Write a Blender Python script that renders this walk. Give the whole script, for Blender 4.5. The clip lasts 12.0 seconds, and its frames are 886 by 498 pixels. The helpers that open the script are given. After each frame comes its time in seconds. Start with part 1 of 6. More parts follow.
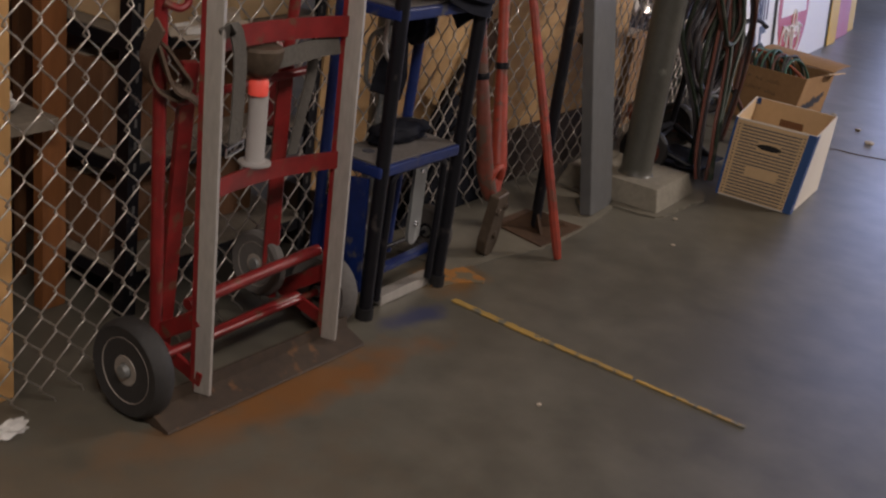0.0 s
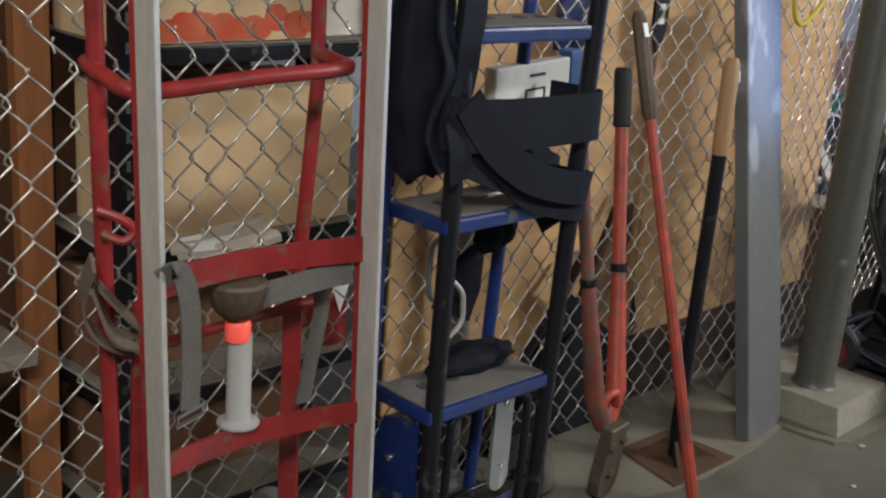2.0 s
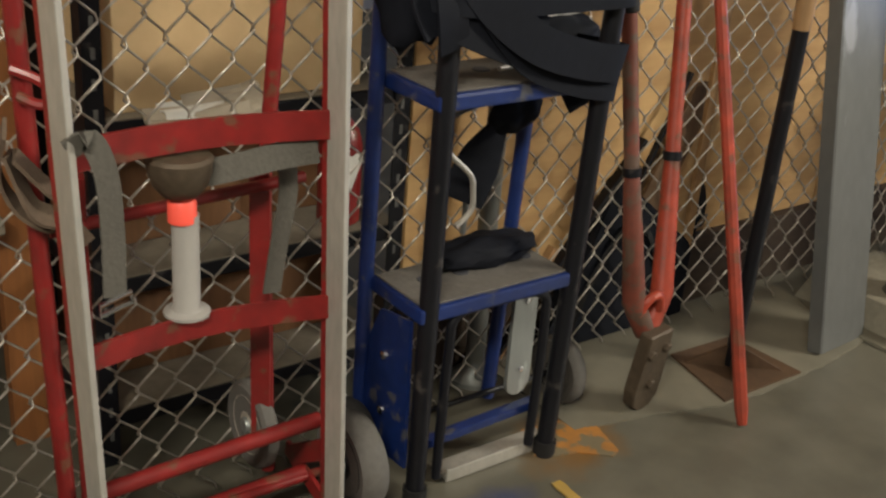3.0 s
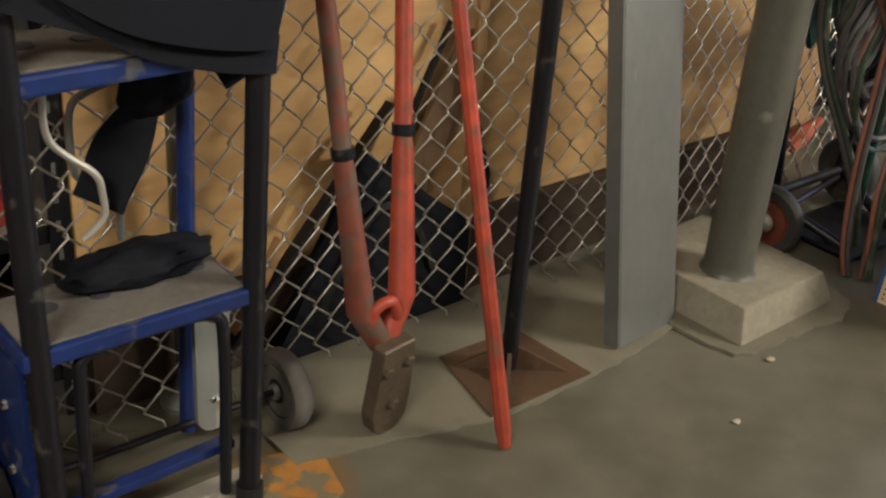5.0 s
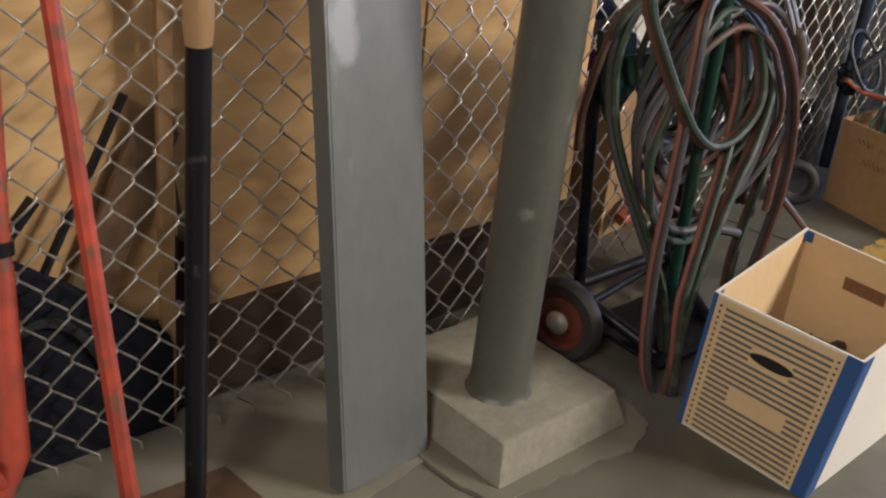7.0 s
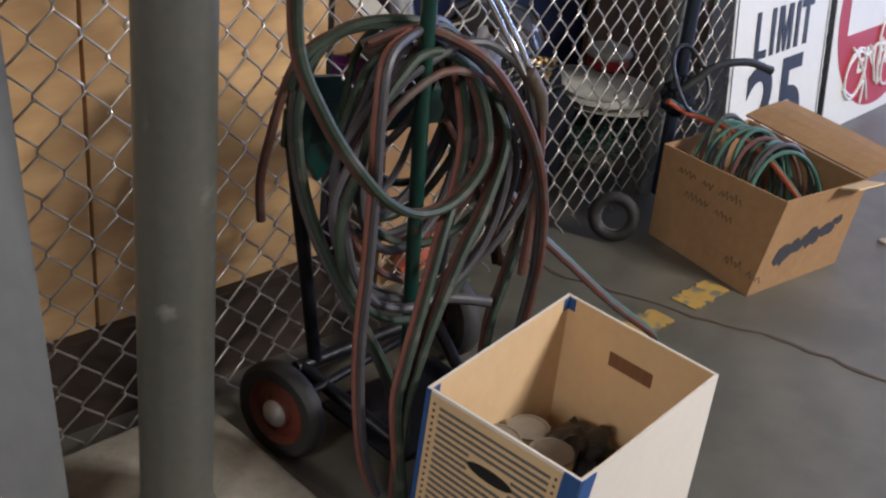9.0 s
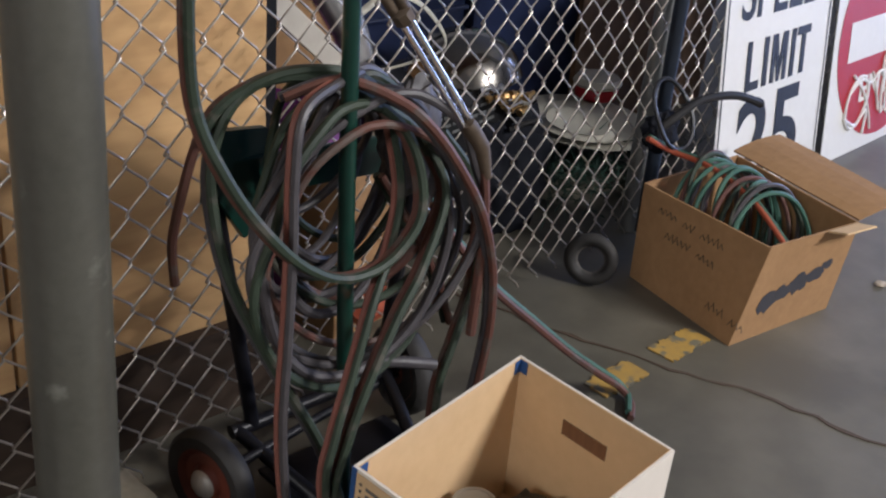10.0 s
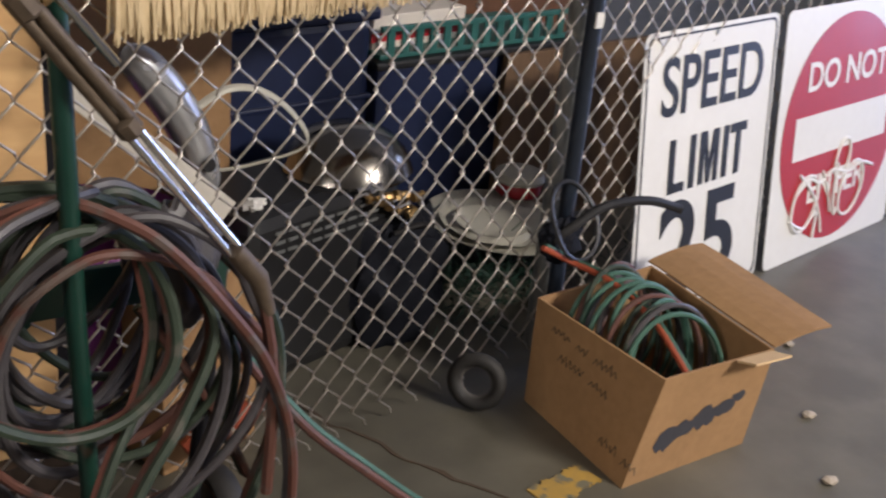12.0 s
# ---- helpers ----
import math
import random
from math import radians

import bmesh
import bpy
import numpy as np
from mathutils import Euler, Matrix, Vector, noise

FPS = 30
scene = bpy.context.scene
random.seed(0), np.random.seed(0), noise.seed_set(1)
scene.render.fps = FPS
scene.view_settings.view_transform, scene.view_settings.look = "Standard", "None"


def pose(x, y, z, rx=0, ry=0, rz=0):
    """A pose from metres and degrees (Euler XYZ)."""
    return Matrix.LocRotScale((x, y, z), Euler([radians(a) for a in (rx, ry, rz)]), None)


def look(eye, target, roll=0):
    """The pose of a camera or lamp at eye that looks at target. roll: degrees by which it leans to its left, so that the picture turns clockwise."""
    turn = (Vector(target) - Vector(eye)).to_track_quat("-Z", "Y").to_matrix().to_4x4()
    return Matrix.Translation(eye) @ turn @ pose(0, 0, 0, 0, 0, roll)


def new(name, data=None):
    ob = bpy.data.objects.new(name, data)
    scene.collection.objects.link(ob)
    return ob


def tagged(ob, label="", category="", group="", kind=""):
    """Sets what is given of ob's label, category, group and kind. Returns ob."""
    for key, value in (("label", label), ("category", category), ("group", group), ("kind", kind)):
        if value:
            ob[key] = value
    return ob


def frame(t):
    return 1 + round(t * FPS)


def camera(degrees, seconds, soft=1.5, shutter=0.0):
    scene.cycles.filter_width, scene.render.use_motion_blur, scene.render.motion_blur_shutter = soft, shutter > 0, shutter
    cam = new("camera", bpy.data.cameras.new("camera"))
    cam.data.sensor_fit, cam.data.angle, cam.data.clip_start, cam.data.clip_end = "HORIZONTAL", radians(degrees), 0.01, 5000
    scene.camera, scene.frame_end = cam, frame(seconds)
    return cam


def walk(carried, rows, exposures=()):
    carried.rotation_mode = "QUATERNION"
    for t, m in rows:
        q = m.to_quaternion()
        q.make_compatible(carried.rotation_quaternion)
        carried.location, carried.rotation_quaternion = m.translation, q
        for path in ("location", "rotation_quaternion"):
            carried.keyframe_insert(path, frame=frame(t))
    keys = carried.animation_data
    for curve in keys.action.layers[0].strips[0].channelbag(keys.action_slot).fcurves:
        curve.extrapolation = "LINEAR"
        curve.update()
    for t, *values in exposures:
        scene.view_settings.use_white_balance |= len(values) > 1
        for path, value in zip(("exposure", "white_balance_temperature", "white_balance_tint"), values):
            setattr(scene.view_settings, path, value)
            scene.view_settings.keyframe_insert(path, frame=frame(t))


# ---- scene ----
cam = camera(42.22, 12.0, 2.2, 0.2)
PATH = [
    (0, (-1.657, -1.659, 1.177), (-0.082, -0.681, 0.426), 7.97),
    (0.5, (-1.453, -1.654, 1.187), (0.075, -0.550, 0.519), 4.99),
    (1, (-1.258, -1.683, 1.217), (0.152, -0.401, 0.613), 5.82),
    (1.5, (-1.121, -1.614, 1.220), (0.255, -0.270, 0.672), 4.94),
    (2, (-0.999, -1.562, 1.236), (0.348, -0.204, 0.652), 4.36),
    (2.5, (-0.833, -1.542, 1.223), (0.375, -0.094, 0.556), 5.52),
    (3, (-0.672, -1.546, 1.196), (0.445, -0.098, 0.385), 4.56),
    (3.4, (-0.571, -1.535, 1.156), (0.600, -0.179, 0.266), 4.05),
    (3.5, (-0.547, -1.518, 1.149), (0.633, -0.170, 0.260), 4.18),
    (3.6, (-0.524, -1.496, 1.162), (0.671, -0.163, 0.271), 4.92),
    (3.7, (-0.491, -1.490, 1.164), (0.712, -0.156, 0.284), 4.86),
    (5.5, (0.044, -1.428, 1.167), (1.198, -0.099, 0.219), 4.47),
    (6, (0.195, -1.401, 1.181), (1.467, -0.180, 0.237), 3.09),
    (6.5, (0.372, -1.381, 1.186), (1.658, -0.169, 0.249), 4.21),
    (7, (0.508, -1.381, 1.176), (1.723, -0.081, 0.263), 6.13),
    (7.5, (0.619, -1.366, 1.188), (1.887, -0.124, 0.267), 5.02),
    (7.6, (0.648, -1.351, 1.182), (1.937, -0.125, 0.268), 4.99),
    (7.7, (0.671, -1.354, 1.182), (1.987, -0.149, 0.278), 5.68),
    (9.3, (1.144, -1.401, 1.221), (2.362, -0.128, 0.275), 5.37),
    (9.5, (1.179, -1.399, 1.228), (2.384, -0.106, 0.291), 4.93),
    (10, (1.266, -1.378, 1.227), (2.481, -0.088, 0.300), 5.08),
    (10.5, (1.379, -1.327, 1.220), (2.603, -0.034, 0.309), 5.34),
    (11, (1.497, -1.284, 1.211), (2.664, 0.078, 0.326), 5.32),
    (11.3, (1.602, -1.309, 1.232), (2.662, 0.182, 0.423), 5.30),
    (11.5, (1.598, -1.333, 1.211), (2.683, 0.145, 0.414), 6.90),
    (11.6, (1.648, -1.327, 1.220), (2.732, 0.134, 0.388), 6.64),
    (12, (1.673, -1.360, 1.218), (2.888, -0.002, 0.395), 5.74),
]
walk(cam, [(t, look(eye, target, roll)) for t, eye, target, roll in PATH],
     exposures=[(0, -0.82, 6200, 18), (0.5, -0.47, 5900, 13), (1.0, -0.1, 5650, 9), (1.5, -0.03, 5500, 7), (2.0, -0.02, 5450, 5), (2.5, 0.0, 5850, 3), (3.0, 0.08, 6350, 2), (3.5, 0.13, 6500, 3), (5.5, 0.2, 6450, 3), (6.5, 0.15, 6150, 7), (7.0, 0.1, 6000, 8), (7.5, 0.06, 5900, 9), (9.5, -0.1, 5550, 11), (10.5, -0.02, 5600, 11), (11.5, -0.08, 5950, 11), (12, -0.04, 6050, 12)])

# ---- world and light ----
world = bpy.data.worlds.new("world")
scene.world = world
world.use_nodes = True
world.node_tree.nodes["Background"].inputs[0].default_value = (0.55, 0.6, 0.75, 1)
world.node_tree.nodes["Background"].inputs[1].default_value = 0.02


def area_lamp(name, eye, target, size_x, size_y, watts, colour):
    lamp = bpy.data.lights.new(name, "AREA")
    lamp.shape, lamp.size, lamp.size_y, lamp.energy, lamp.color = "RECTANGLE", size_x, size_y, watts, colour
    ob = new(name, lamp)
    ob.matrix_world = look(eye, target)
    return ob


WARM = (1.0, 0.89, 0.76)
COOL = (0.52, 0.62, 1.0)
# Unseen lamp, its place worked out from the cast shadows.
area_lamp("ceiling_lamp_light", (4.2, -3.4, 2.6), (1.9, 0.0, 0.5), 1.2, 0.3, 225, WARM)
# Unseen fill lamp, added to brighten the left end.
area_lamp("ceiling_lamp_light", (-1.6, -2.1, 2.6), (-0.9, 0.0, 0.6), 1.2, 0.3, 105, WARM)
area_lamp("doorway_daylight", (8.95, -0.7, 1.25), (2.0, -0.7, 0.9), 2.4, 2.2, 190, COOL)


# ---- materials ----
def mat(name, base, dark=None, rough=0.6, metal=0.0, scale=40.0, big=4.0, bump=0.15, amount=0.5, stretch=(1, 1, 1), worn=None, worn_at=0.62, spec=0.5, ramp_at=(0.28, 0.70)):
    """A surface with fine grain and large stains between two colours, and where asked worn patches of a third."""
    m = bpy.data.materials.new(name)
    m.use_nodes = True
    nt = m.node_tree
    b = nt.nodes["Principled BSDF"]
    dark = dark or tuple(c * 0.6 for c in base)
    tc = nt.nodes.new("ShaderNodeTexCoord")
    mp = nt.nodes.new("ShaderNodeMapping")
    mp.inputs["Scale"].default_value = stretch
    nt.links.new(tc.outputs["Object"], mp.inputs["Vector"])
    fine, wide = nt.nodes.new("ShaderNodeTexNoise"), nt.nodes.new("ShaderNodeTexNoise")
    for n, s, d in ((fine, scale, 6), (wide, big, 3)):
        n.inputs["Scale"].default_value, n.inputs["Detail"].default_value = s, d
        nt.links.new(mp.outputs[0], n.inputs["Vector"])
    add = nt.nodes.new("ShaderNodeMath")
    add.operation = "MULTIPLY_ADD"
    nt.links.new(fine.outputs[0], add.inputs[0])
    add.inputs[1].default_value = 0.5
    half = nt.nodes.new("ShaderNodeMath")
    half.operation = "MULTIPLY"
    half.inputs[1].default_value = 0.5
    nt.links.new(wide.outputs[0], half.inputs[0])
    nt.links.new(half.outputs[0], add.inputs[2])
    ramp = nt.nodes.new("ShaderNodeValToRGB")
    ramp.color_ramp.elements[0].position, ramp.color_ramp.elements[1].position = ramp_at
    mid = tuple(base[i] * (1 - amount) + dark[i] * amount for i in range(3))
    ramp.color_ramp.elements[0].color, ramp.color_ramp.elements[1].color = (*mid, 1), (*base, 1)
    nt.links.new(add.outputs[0], ramp.inputs[0])
    colour = ramp.outputs[0]
    if worn:
        patch = nt.nodes.new("ShaderNodeTexNoise")
        patch.inputs["Scale"].default_value, patch.inputs["Detail"].default_value = big * 3.1, 8
        nt.links.new(mp.outputs[0], patch.inputs["Vector"])
        edge = nt.nodes.new("ShaderNodeValToRGB")
        edge.color_ramp.elements[0].position, edge.color_ramp.elements[1].position = worn_at - 0.04, worn_at + 0.04
        nt.links.new(patch.outputs[0], edge.inputs[0])
        mix = nt.nodes.new("ShaderNodeMix")
        mix.data_type = "RGBA"
        nt.links.new(edge.outputs[0], mix.inputs[0])
        nt.links.new(colour, mix.inputs[6])
        mix.inputs[7].default_value = (*worn, 1)
        colour = mix.outputs[2]
    nt.links.new(colour, b.inputs["Base Color"])
    rr = nt.nodes.new("ShaderNodeMapRange")
    rr.inputs[3].default_value, rr.inputs[4].default_value = max(0.05, rough - 0.12), min(1, rough + 0.12)
    nt.links.new(wide.outputs[0], rr.inputs[0])
    nt.links.new(rr.outputs[0], b.inputs["Roughness"])
    b.inputs["Metallic"].default_value = metal
    b.inputs["Specular IOR Level"].default_value = spec
    bp = nt.nodes.new("ShaderNodeBump")
    bp.inputs["Strength"].default_value, bp.inputs["Distance"].default_value = bump, 0.003
    nt.links.new(fine.outputs[0], bp.inputs["Height"])
    nt.links.new(bp.outputs[0], b.inputs["Normal"])
    return m


def glow(name, colour, strength):
    m = bpy.data.materials.new(name)
    m.use_nodes = True
    b = m.node_tree.nodes["Principled BSDF"]
    b.inputs["Emission Color"].default_value = (*colour, 1)
    b.inputs["Emission Strength"].default_value = strength
    return m


M = {
    "concrete": mat("concrete_floor", (0.146, 0.135, 0.104), (0.042, 0.039, 0.028), 0.4, scale=9, big=0.9, bump=0.1, amount=0.75, worn=(0.098, 0.09, 0.068), worn_at=0.6, ramp_at=(0.33, 0.68)),
    "block": mat("cast_concrete", (0.27, 0.245, 0.19), (0.13, 0.115, 0.085), 0.9, scale=60, big=9, bump=0.5, amount=0.7),
    "wall": mat("painted_block_wall", (0.5, 0.47, 0.42), (0.36, 0.34, 0.3), 0.85, scale=30, big=2, amount=0.6),
    "ceiling": mat("ceiling_paint", (0.45, 0.43, 0.4), rough=0.9, scale=20),
    "wire": mat("galvanised_wire", (0.53, 0.49, 0.43), (0.22, 0.205, 0.18), 0.36, 0.75, scale=90, big=12, amount=0.6),
    "ply": mat("plywood", (0.66, 0.425, 0.19), (0.38, 0.21, 0.08), 0.7, scale=16, big=2.6, bump=0.12, amount=0.75, stretch=(0.4, 1, 2.0), ramp_at=(0.34, 0.66)),
    "stud": mat("pine_stud", (0.60, 0.36, 0.14), (0.42, 0.22, 0.08), 0.65, scale=30, big=4, amount=0.6, stretch=(4, 4, 0.4)),
    "brown_wood": mat("dark_stained_wood", (0.17, 0.075, 0.03), (0.07, 0.03, 0.014), 0.55, scale=24, big=4, amount=0.8, stretch=(4, 4, 0.4)),
    "warm_wood": mat("orange_brown_wood", (0.27, 0.105, 0.032), (0.12, 0.045, 0.016), 0.5, scale=24, big=4, amount=0.7, stretch=(4, 4, 0.4)),
    "dust": mat("dusty_shelf_liner", (0.24, 0.205, 0.155), (0.13, 0.105, 0.075), 0.9, scale=50, big=6, amount=0.7),
    "foil": mat("silvery_plastic", (0.62, 0.62, 0.62), (0.4, 0.4, 0.4), 0.25, 0.7, scale=14, big=6, amount=0.6, bump=0.5),
    "kerb": mat("dark_kerb_timber", (0.052, 0.031, 0.018), (0.02, 0.013, 0.008), 0.7, scale=24, big=4, amount=0.8, stretch=(0.4, 4, 4)),
    "old_board": mat("old_board", (0.22, 0.105, 0.045), (0.11, 0.05, 0.022), 0.75, scale=30, big=5, amount=0.7, stretch=(4, 4, 0.5)),
    "red": mat("red_enamel", (0.25, 0.016, 0.015), (0.075, 0.010, 0.010), 0.38, scale=30, big=9, amount=0.8, worn=(0.13, 0.05, 0.03), worn_at=0.63, bump=0.06),
    "orange_red": mat("chipped_orange_red_paint", (0.44, 0.055, 0.025), (0.12, 0.03, 0.02), 0.48, scale=40, big=9, amount=0.9, worn=(0.16, 0.06, 0.036), worn_at=0.61, bump=0.2),
    "alu": mat("dull_aluminium", (0.54, 0.51, 0.46), (0.28, 0.26, 0.23), 0.5, 0.55, scale=60, big=6, amount=0.6, stretch=(2, 2, 0.5)),
    "steel": mat("galvanised_steel", (0.30, 0.31, 0.30), (0.15, 0.16, 0.155), 0.4, 0.55, scale=26, big=5, amount=0.5, stretch=(1.6, 1.6, 0.6), worn=(0.42, 0.43, 0.43), worn_at=0.69),
    "pole": mat("greenish_grey_pole_paint", (0.098, 0.095, 0.078), (0.05, 0.049, 0.04), 0.42, 0.1, scale=60, big=4, amount=0.6, worn=(0.2, 0.2, 0.17), worn_at=0.7),
    "chrome": mat("chrome", (0.8, 0.8, 0.82), (0.6, 0.6, 0.62), 0.1, 1.0, scale=40, amount=0.3, bump=0.02),
    "smoked_chrome": mat("smoky_chrome", (0.30, 0.28, 0.25), (0.15, 0.14, 0.12), 0.14, 1.0, scale=40, amount=0.5, bump=0.02),
    "apron": mat("pale_screed", (0.20, 0.182, 0.138), (0.10, 0.09, 0.066), 0.55, scale=14, big=2.2, bump=0.2, amount=0.75),
    "brass": mat("tarnished_brass", (0.45, 0.30, 0.13), (0.2, 0.12, 0.05), 0.38, 0.9, scale=60, amount=0.6),
    "tool_steel": mat("dirty_tool_steel", (0.12, 0.088, 0.058), (0.045, 0.032, 0.022), 0.6, 0.4, scale=70, big=12, amount=0.8, bump=0.3),
    "rust": mat("rusty_plate", (0.12, 0.068, 0.036), (0.05, 0.03, 0.02), 0.7, 0.3, scale=60, big=9, amount=0.8, bump=0.4),
    "toe": mat("scuffed_dark_toe_plate", (0.085, 0.06, 0.04), (0.035, 0.028, 0.024), 0.55, 0.35, scale=40, big=8, amount=0.8, worn=(0.16, 0.085, 0.04), worn_at=0.66, bump=0.25),
    "black": mat("black_paint", (0.008, 0.008, 0.011), (0.004, 0.004, 0.006), 0.42, scale=50, big=8, amount=0.5, worn=(0.045, 0.04, 0.038), worn_at=0.67, spec=0.3),
    "grip": mat("black_rubber_grip", (0.016, 0.015, 0.015), rough=0.7, scale=120, amount=0.4, bump=0.2, spec=0.3),
    "blue": mat("blue_enamel", (0.008, 0.025, 0.135), (0.005, 0.011, 0.05), 0.42, scale=40, big=8, amount=0.8, worn=(0.07, 0.07, 0.085), worn_at=0.64),
    "tread": mat("dusty_grey_tread", (0.14, 0.125, 0.11), (0.065, 0.058, 0.052), 0.85, scale=90, big=12, amount=0.7, bump=0.4),
    "tyre": mat("dusty_grey_rubber", (0.12, 0.11, 0.10), (0.06, 0.055, 0.05), 0.85, scale=90, big=12, amount=0.6, bump=0.3),
    "black_tyre": mat("black_rubber_tyre", (0.03, 0.028, 0.026), (0.015, 0.014, 0.013), 0.7, scale=90, big=9, amount=0.6, bump=0.3),
    "hub": mat("scuffed_white_hub", (0.42, 0.38, 0.33), (0.2, 0.17, 0.14), 0.5, 0.3, scale=60, amount=0.8),
    "hub_red": mat("orange_red_wheel_disc", (0.15, 0.036, 0.02), (0.07, 0.02, 0.013), 0.5, scale=60, big=14, amount=0.6),
    "strap": mat("grey_webbing", (0.105, 0.095, 0.08), (0.05, 0.045, 0.037), 0.9, scale=160, big=10, amount=0.6, bump=0.5),
    "brown_strap": mat("dirty_brown_webbing", (0.13, 0.09, 0.06), (0.06, 0.04, 0.028), 0.9, scale=160, big=10, amount=0.7, bump=0.5),
    "black_strap": mat("black_rubber_strap", (0.009, 0.010, 0.015), (0.004, 0.0045, 0.007), 0.75, scale=60, big=9, amount=0.6, bump=0.15, spec=0.14),
    "card": mat("brown_cardboard", (0.37, 0.215, 0.095), (0.20, 0.11, 0.045), 0.85, scale=50, big=5, amount=0.6, bump=0.08),
    "card_pale": mat("pale_cardboard", (0.66, 0.47, 0.26), (0.52, 0.35, 0.18), 0.85, scale=50, big=5, amount=0.5, bump=0.08),
    "card_white": mat("white_printed_cardboard", (0.72, 0.66, 0.57), (0.6, 0.54, 0.45), 0.7, scale=50, big=5, amount=0.4, bump=0.06),
    "ink_blue": mat("blue_print", (0.03, 0.09, 0.26), (0.02, 0.06, 0.18), 0.6, scale=60, amount=0.5),
    "ink_dark": mat("dark_blue_print", (0.045, 0.045, 0.055), rough=0.8, scale=60),
    "marker": mat("faded_marker", (0.11, 0.08, 0.05), rough=0.8, scale=60),
    "hose_green": mat("green_hose", (0.030, 0.046, 0.027), (0.012, 0.019, 0.012), 0.62, scale=60, big=8, amount=0.7, worn=(0.07, 0.068, 0.052), worn_at=0.6),
    "hose_red": mat("faded_red_hose", (0.115, 0.043, 0.029), (0.05, 0.024, 0.018), 0.62, scale=60, big=8, amount=0.7, worn=(0.09, 0.062, 0.05), worn_at=0.58),
    "hose_pink": mat("faded_pink_red_hose", (0.24, 0.085, 0.06), (0.11, 0.05, 0.04), 0.6, scale=60, big=8, amount=0.7),
    "hose_grey": mat("dusty_grey_hose", (0.070, 0.064, 0.068), (0.028, 0.025, 0.028), 0.5, scale=60, big=8, amount=0.7),
    "hose_teal": mat("clean_teal_hose", (0.05, 0.125, 0.088), (0.02, 0.055, 0.04), 0.6, scale=60, big=8, amount=0.5),
    "hose_orange": mat("clean_orange_red_hose", (0.36, 0.07, 0.025), (0.2, 0.04, 0.02), 0.55, scale=60, big=8, amount=0.5),
    "green": mat("dark_green_enamel", (0.006, 0.038, 0.026), (0.004, 0.018, 0.013), 0.35, scale=50, big=8, amount=0.6, worn=(0.06, 0.05, 0.035), worn_at=0.68),
    "navy": mat("black_blue_post", (0.012, 0.018, 0.03), rough=0.4, scale=60, amount=0.5),
    "sign_white": mat("sign_white", (0.74, 0.73, 0.70), (0.6, 0.58, 0.54), 0.45, scale=40, big=4, amount=0.35, bump=0.03),
    "sign_black": mat("sign_black", (0.012, 0.012, 0.013), rough=0.45, scale=40, amount=0.4),
    "sign_red": mat("sign_red", (0.40, 0.018, 0.025), (0.3, 0.014, 0.02), 0.45, scale=40, big=4, amount=0.5, bump=0.03),
    "yellow": mat("yellow_paint", (0.70, 0.45, 0.03), (0.5, 0.3, 0.03), 0.6, scale=60, big=10, amount=0.6),
    "floor_yellow": mat("worn_yellow_floor_paint", (0.45, 0.28, 0.05), (0.30, 0.2, 0.07), 0.6, scale=60, big=9, amount=0.9, worn=(0.15, 0.14, 0.10), worn_at=0.57),
    "floor_orange": mat("worn_orange_floor_paint", (0.46, 0.19, 0.03), (0.22, 0.11, 0.04), 0.6, scale=40, big=9, amount=0.9, worn=(0.16, 0.13, 0.08), worn_at=0.52),
    "floor_rust": mat("rust_stain", (0.24, 0.12, 0.04), (0.13, 0.10, 0.06), 0.6, scale=30, big=7, amount=0.9, worn=(0.14, 0.125, 0.09), worn_at=0.5),
    "floor_blue": mat("blue_paint_smear", (0.09, 0.11, 0.17), (0.16, 0.155, 0.14), 0.6, scale=60, big=18, amount=0.9, worn=(0.15, 0.14, 0.11), worn_at=0.48),
    "crack": mat("crack_dirt", (0.05, 0.04, 0.03), rough=0.9, scale=80),
    "rust_crack": mat("rusty_crack_dirt", (0.075, 0.05, 0.032), rough=0.9, scale=80),
    "fringe": mat("cream_fringe", (0.66, 0.52, 0.31), (0.48, 0.36, 0.19), 0.9, scale=120, big=20, amount=0.6, stretch=(4, 4, 0.4)),
    "rug": mat("red_brown_rug", (0.16, 0.03, 0.025), (0.40, 0.29, 0.18), 0.95, scale=55, big=30, amount=0.9, bump=0.5),
    "navy_plastic": mat("navy_plastic", (0.012, 0.02, 0.06), (0.007, 0.01, 0.03), 0.4, scale=40, amount=0.5),
    "dark_plastic": mat("black_plastic", (0.014, 0.014, 0.015), rough=0.45, scale=50, amount=0.5),
    "white_plastic": mat("off_white_plastic", (0.62, 0.58, 0.5), (0.45, 0.41, 0.34), 0.5, scale=40, amount=0.5),
    "pale_dish": mat("pale_glazed_dish", (0.50, 0.48, 0.40), (0.36, 0.34, 0.28), 0.35, scale=40, amount=0.4, bump=0.03),
    "purple": mat("purple_plastic", (0.16, 0.03, 0.16), rough=0.5, scale=40),
    "teal": mat("teal_plastic", (0.03, 0.13, 0.115), (0.02, 0.08, 0.07), 0.45, scale=40),
    "garland": mat("dark_green_tinsel", (0.015, 0.045, 0.03), (0.008, 0.02, 0.015), 0.45, scale=80),
    "rope": mat("yellow_rope", (0.66, 0.52, 0.06), rough=0.8, scale=160, bump=0.5),
    "paper": mat("crumpled_paper", (0.42, 0.36, 0.28), (0.3, 0.25, 0.19), 0.9, scale=60, big=14),
    "orange_bag": mat("orange_red_printed_bag", (0.50, 0.05, 0.015), (0.5, 0.2, 0.07), 0.6, scale=30, big=14, amount=0.6),
    "fluorescent_orange": mat("fluorescent_orange_cap", (0.95, 0.11, 0.075), (0.8, 0.09, 0.06), 0.5, scale=40),
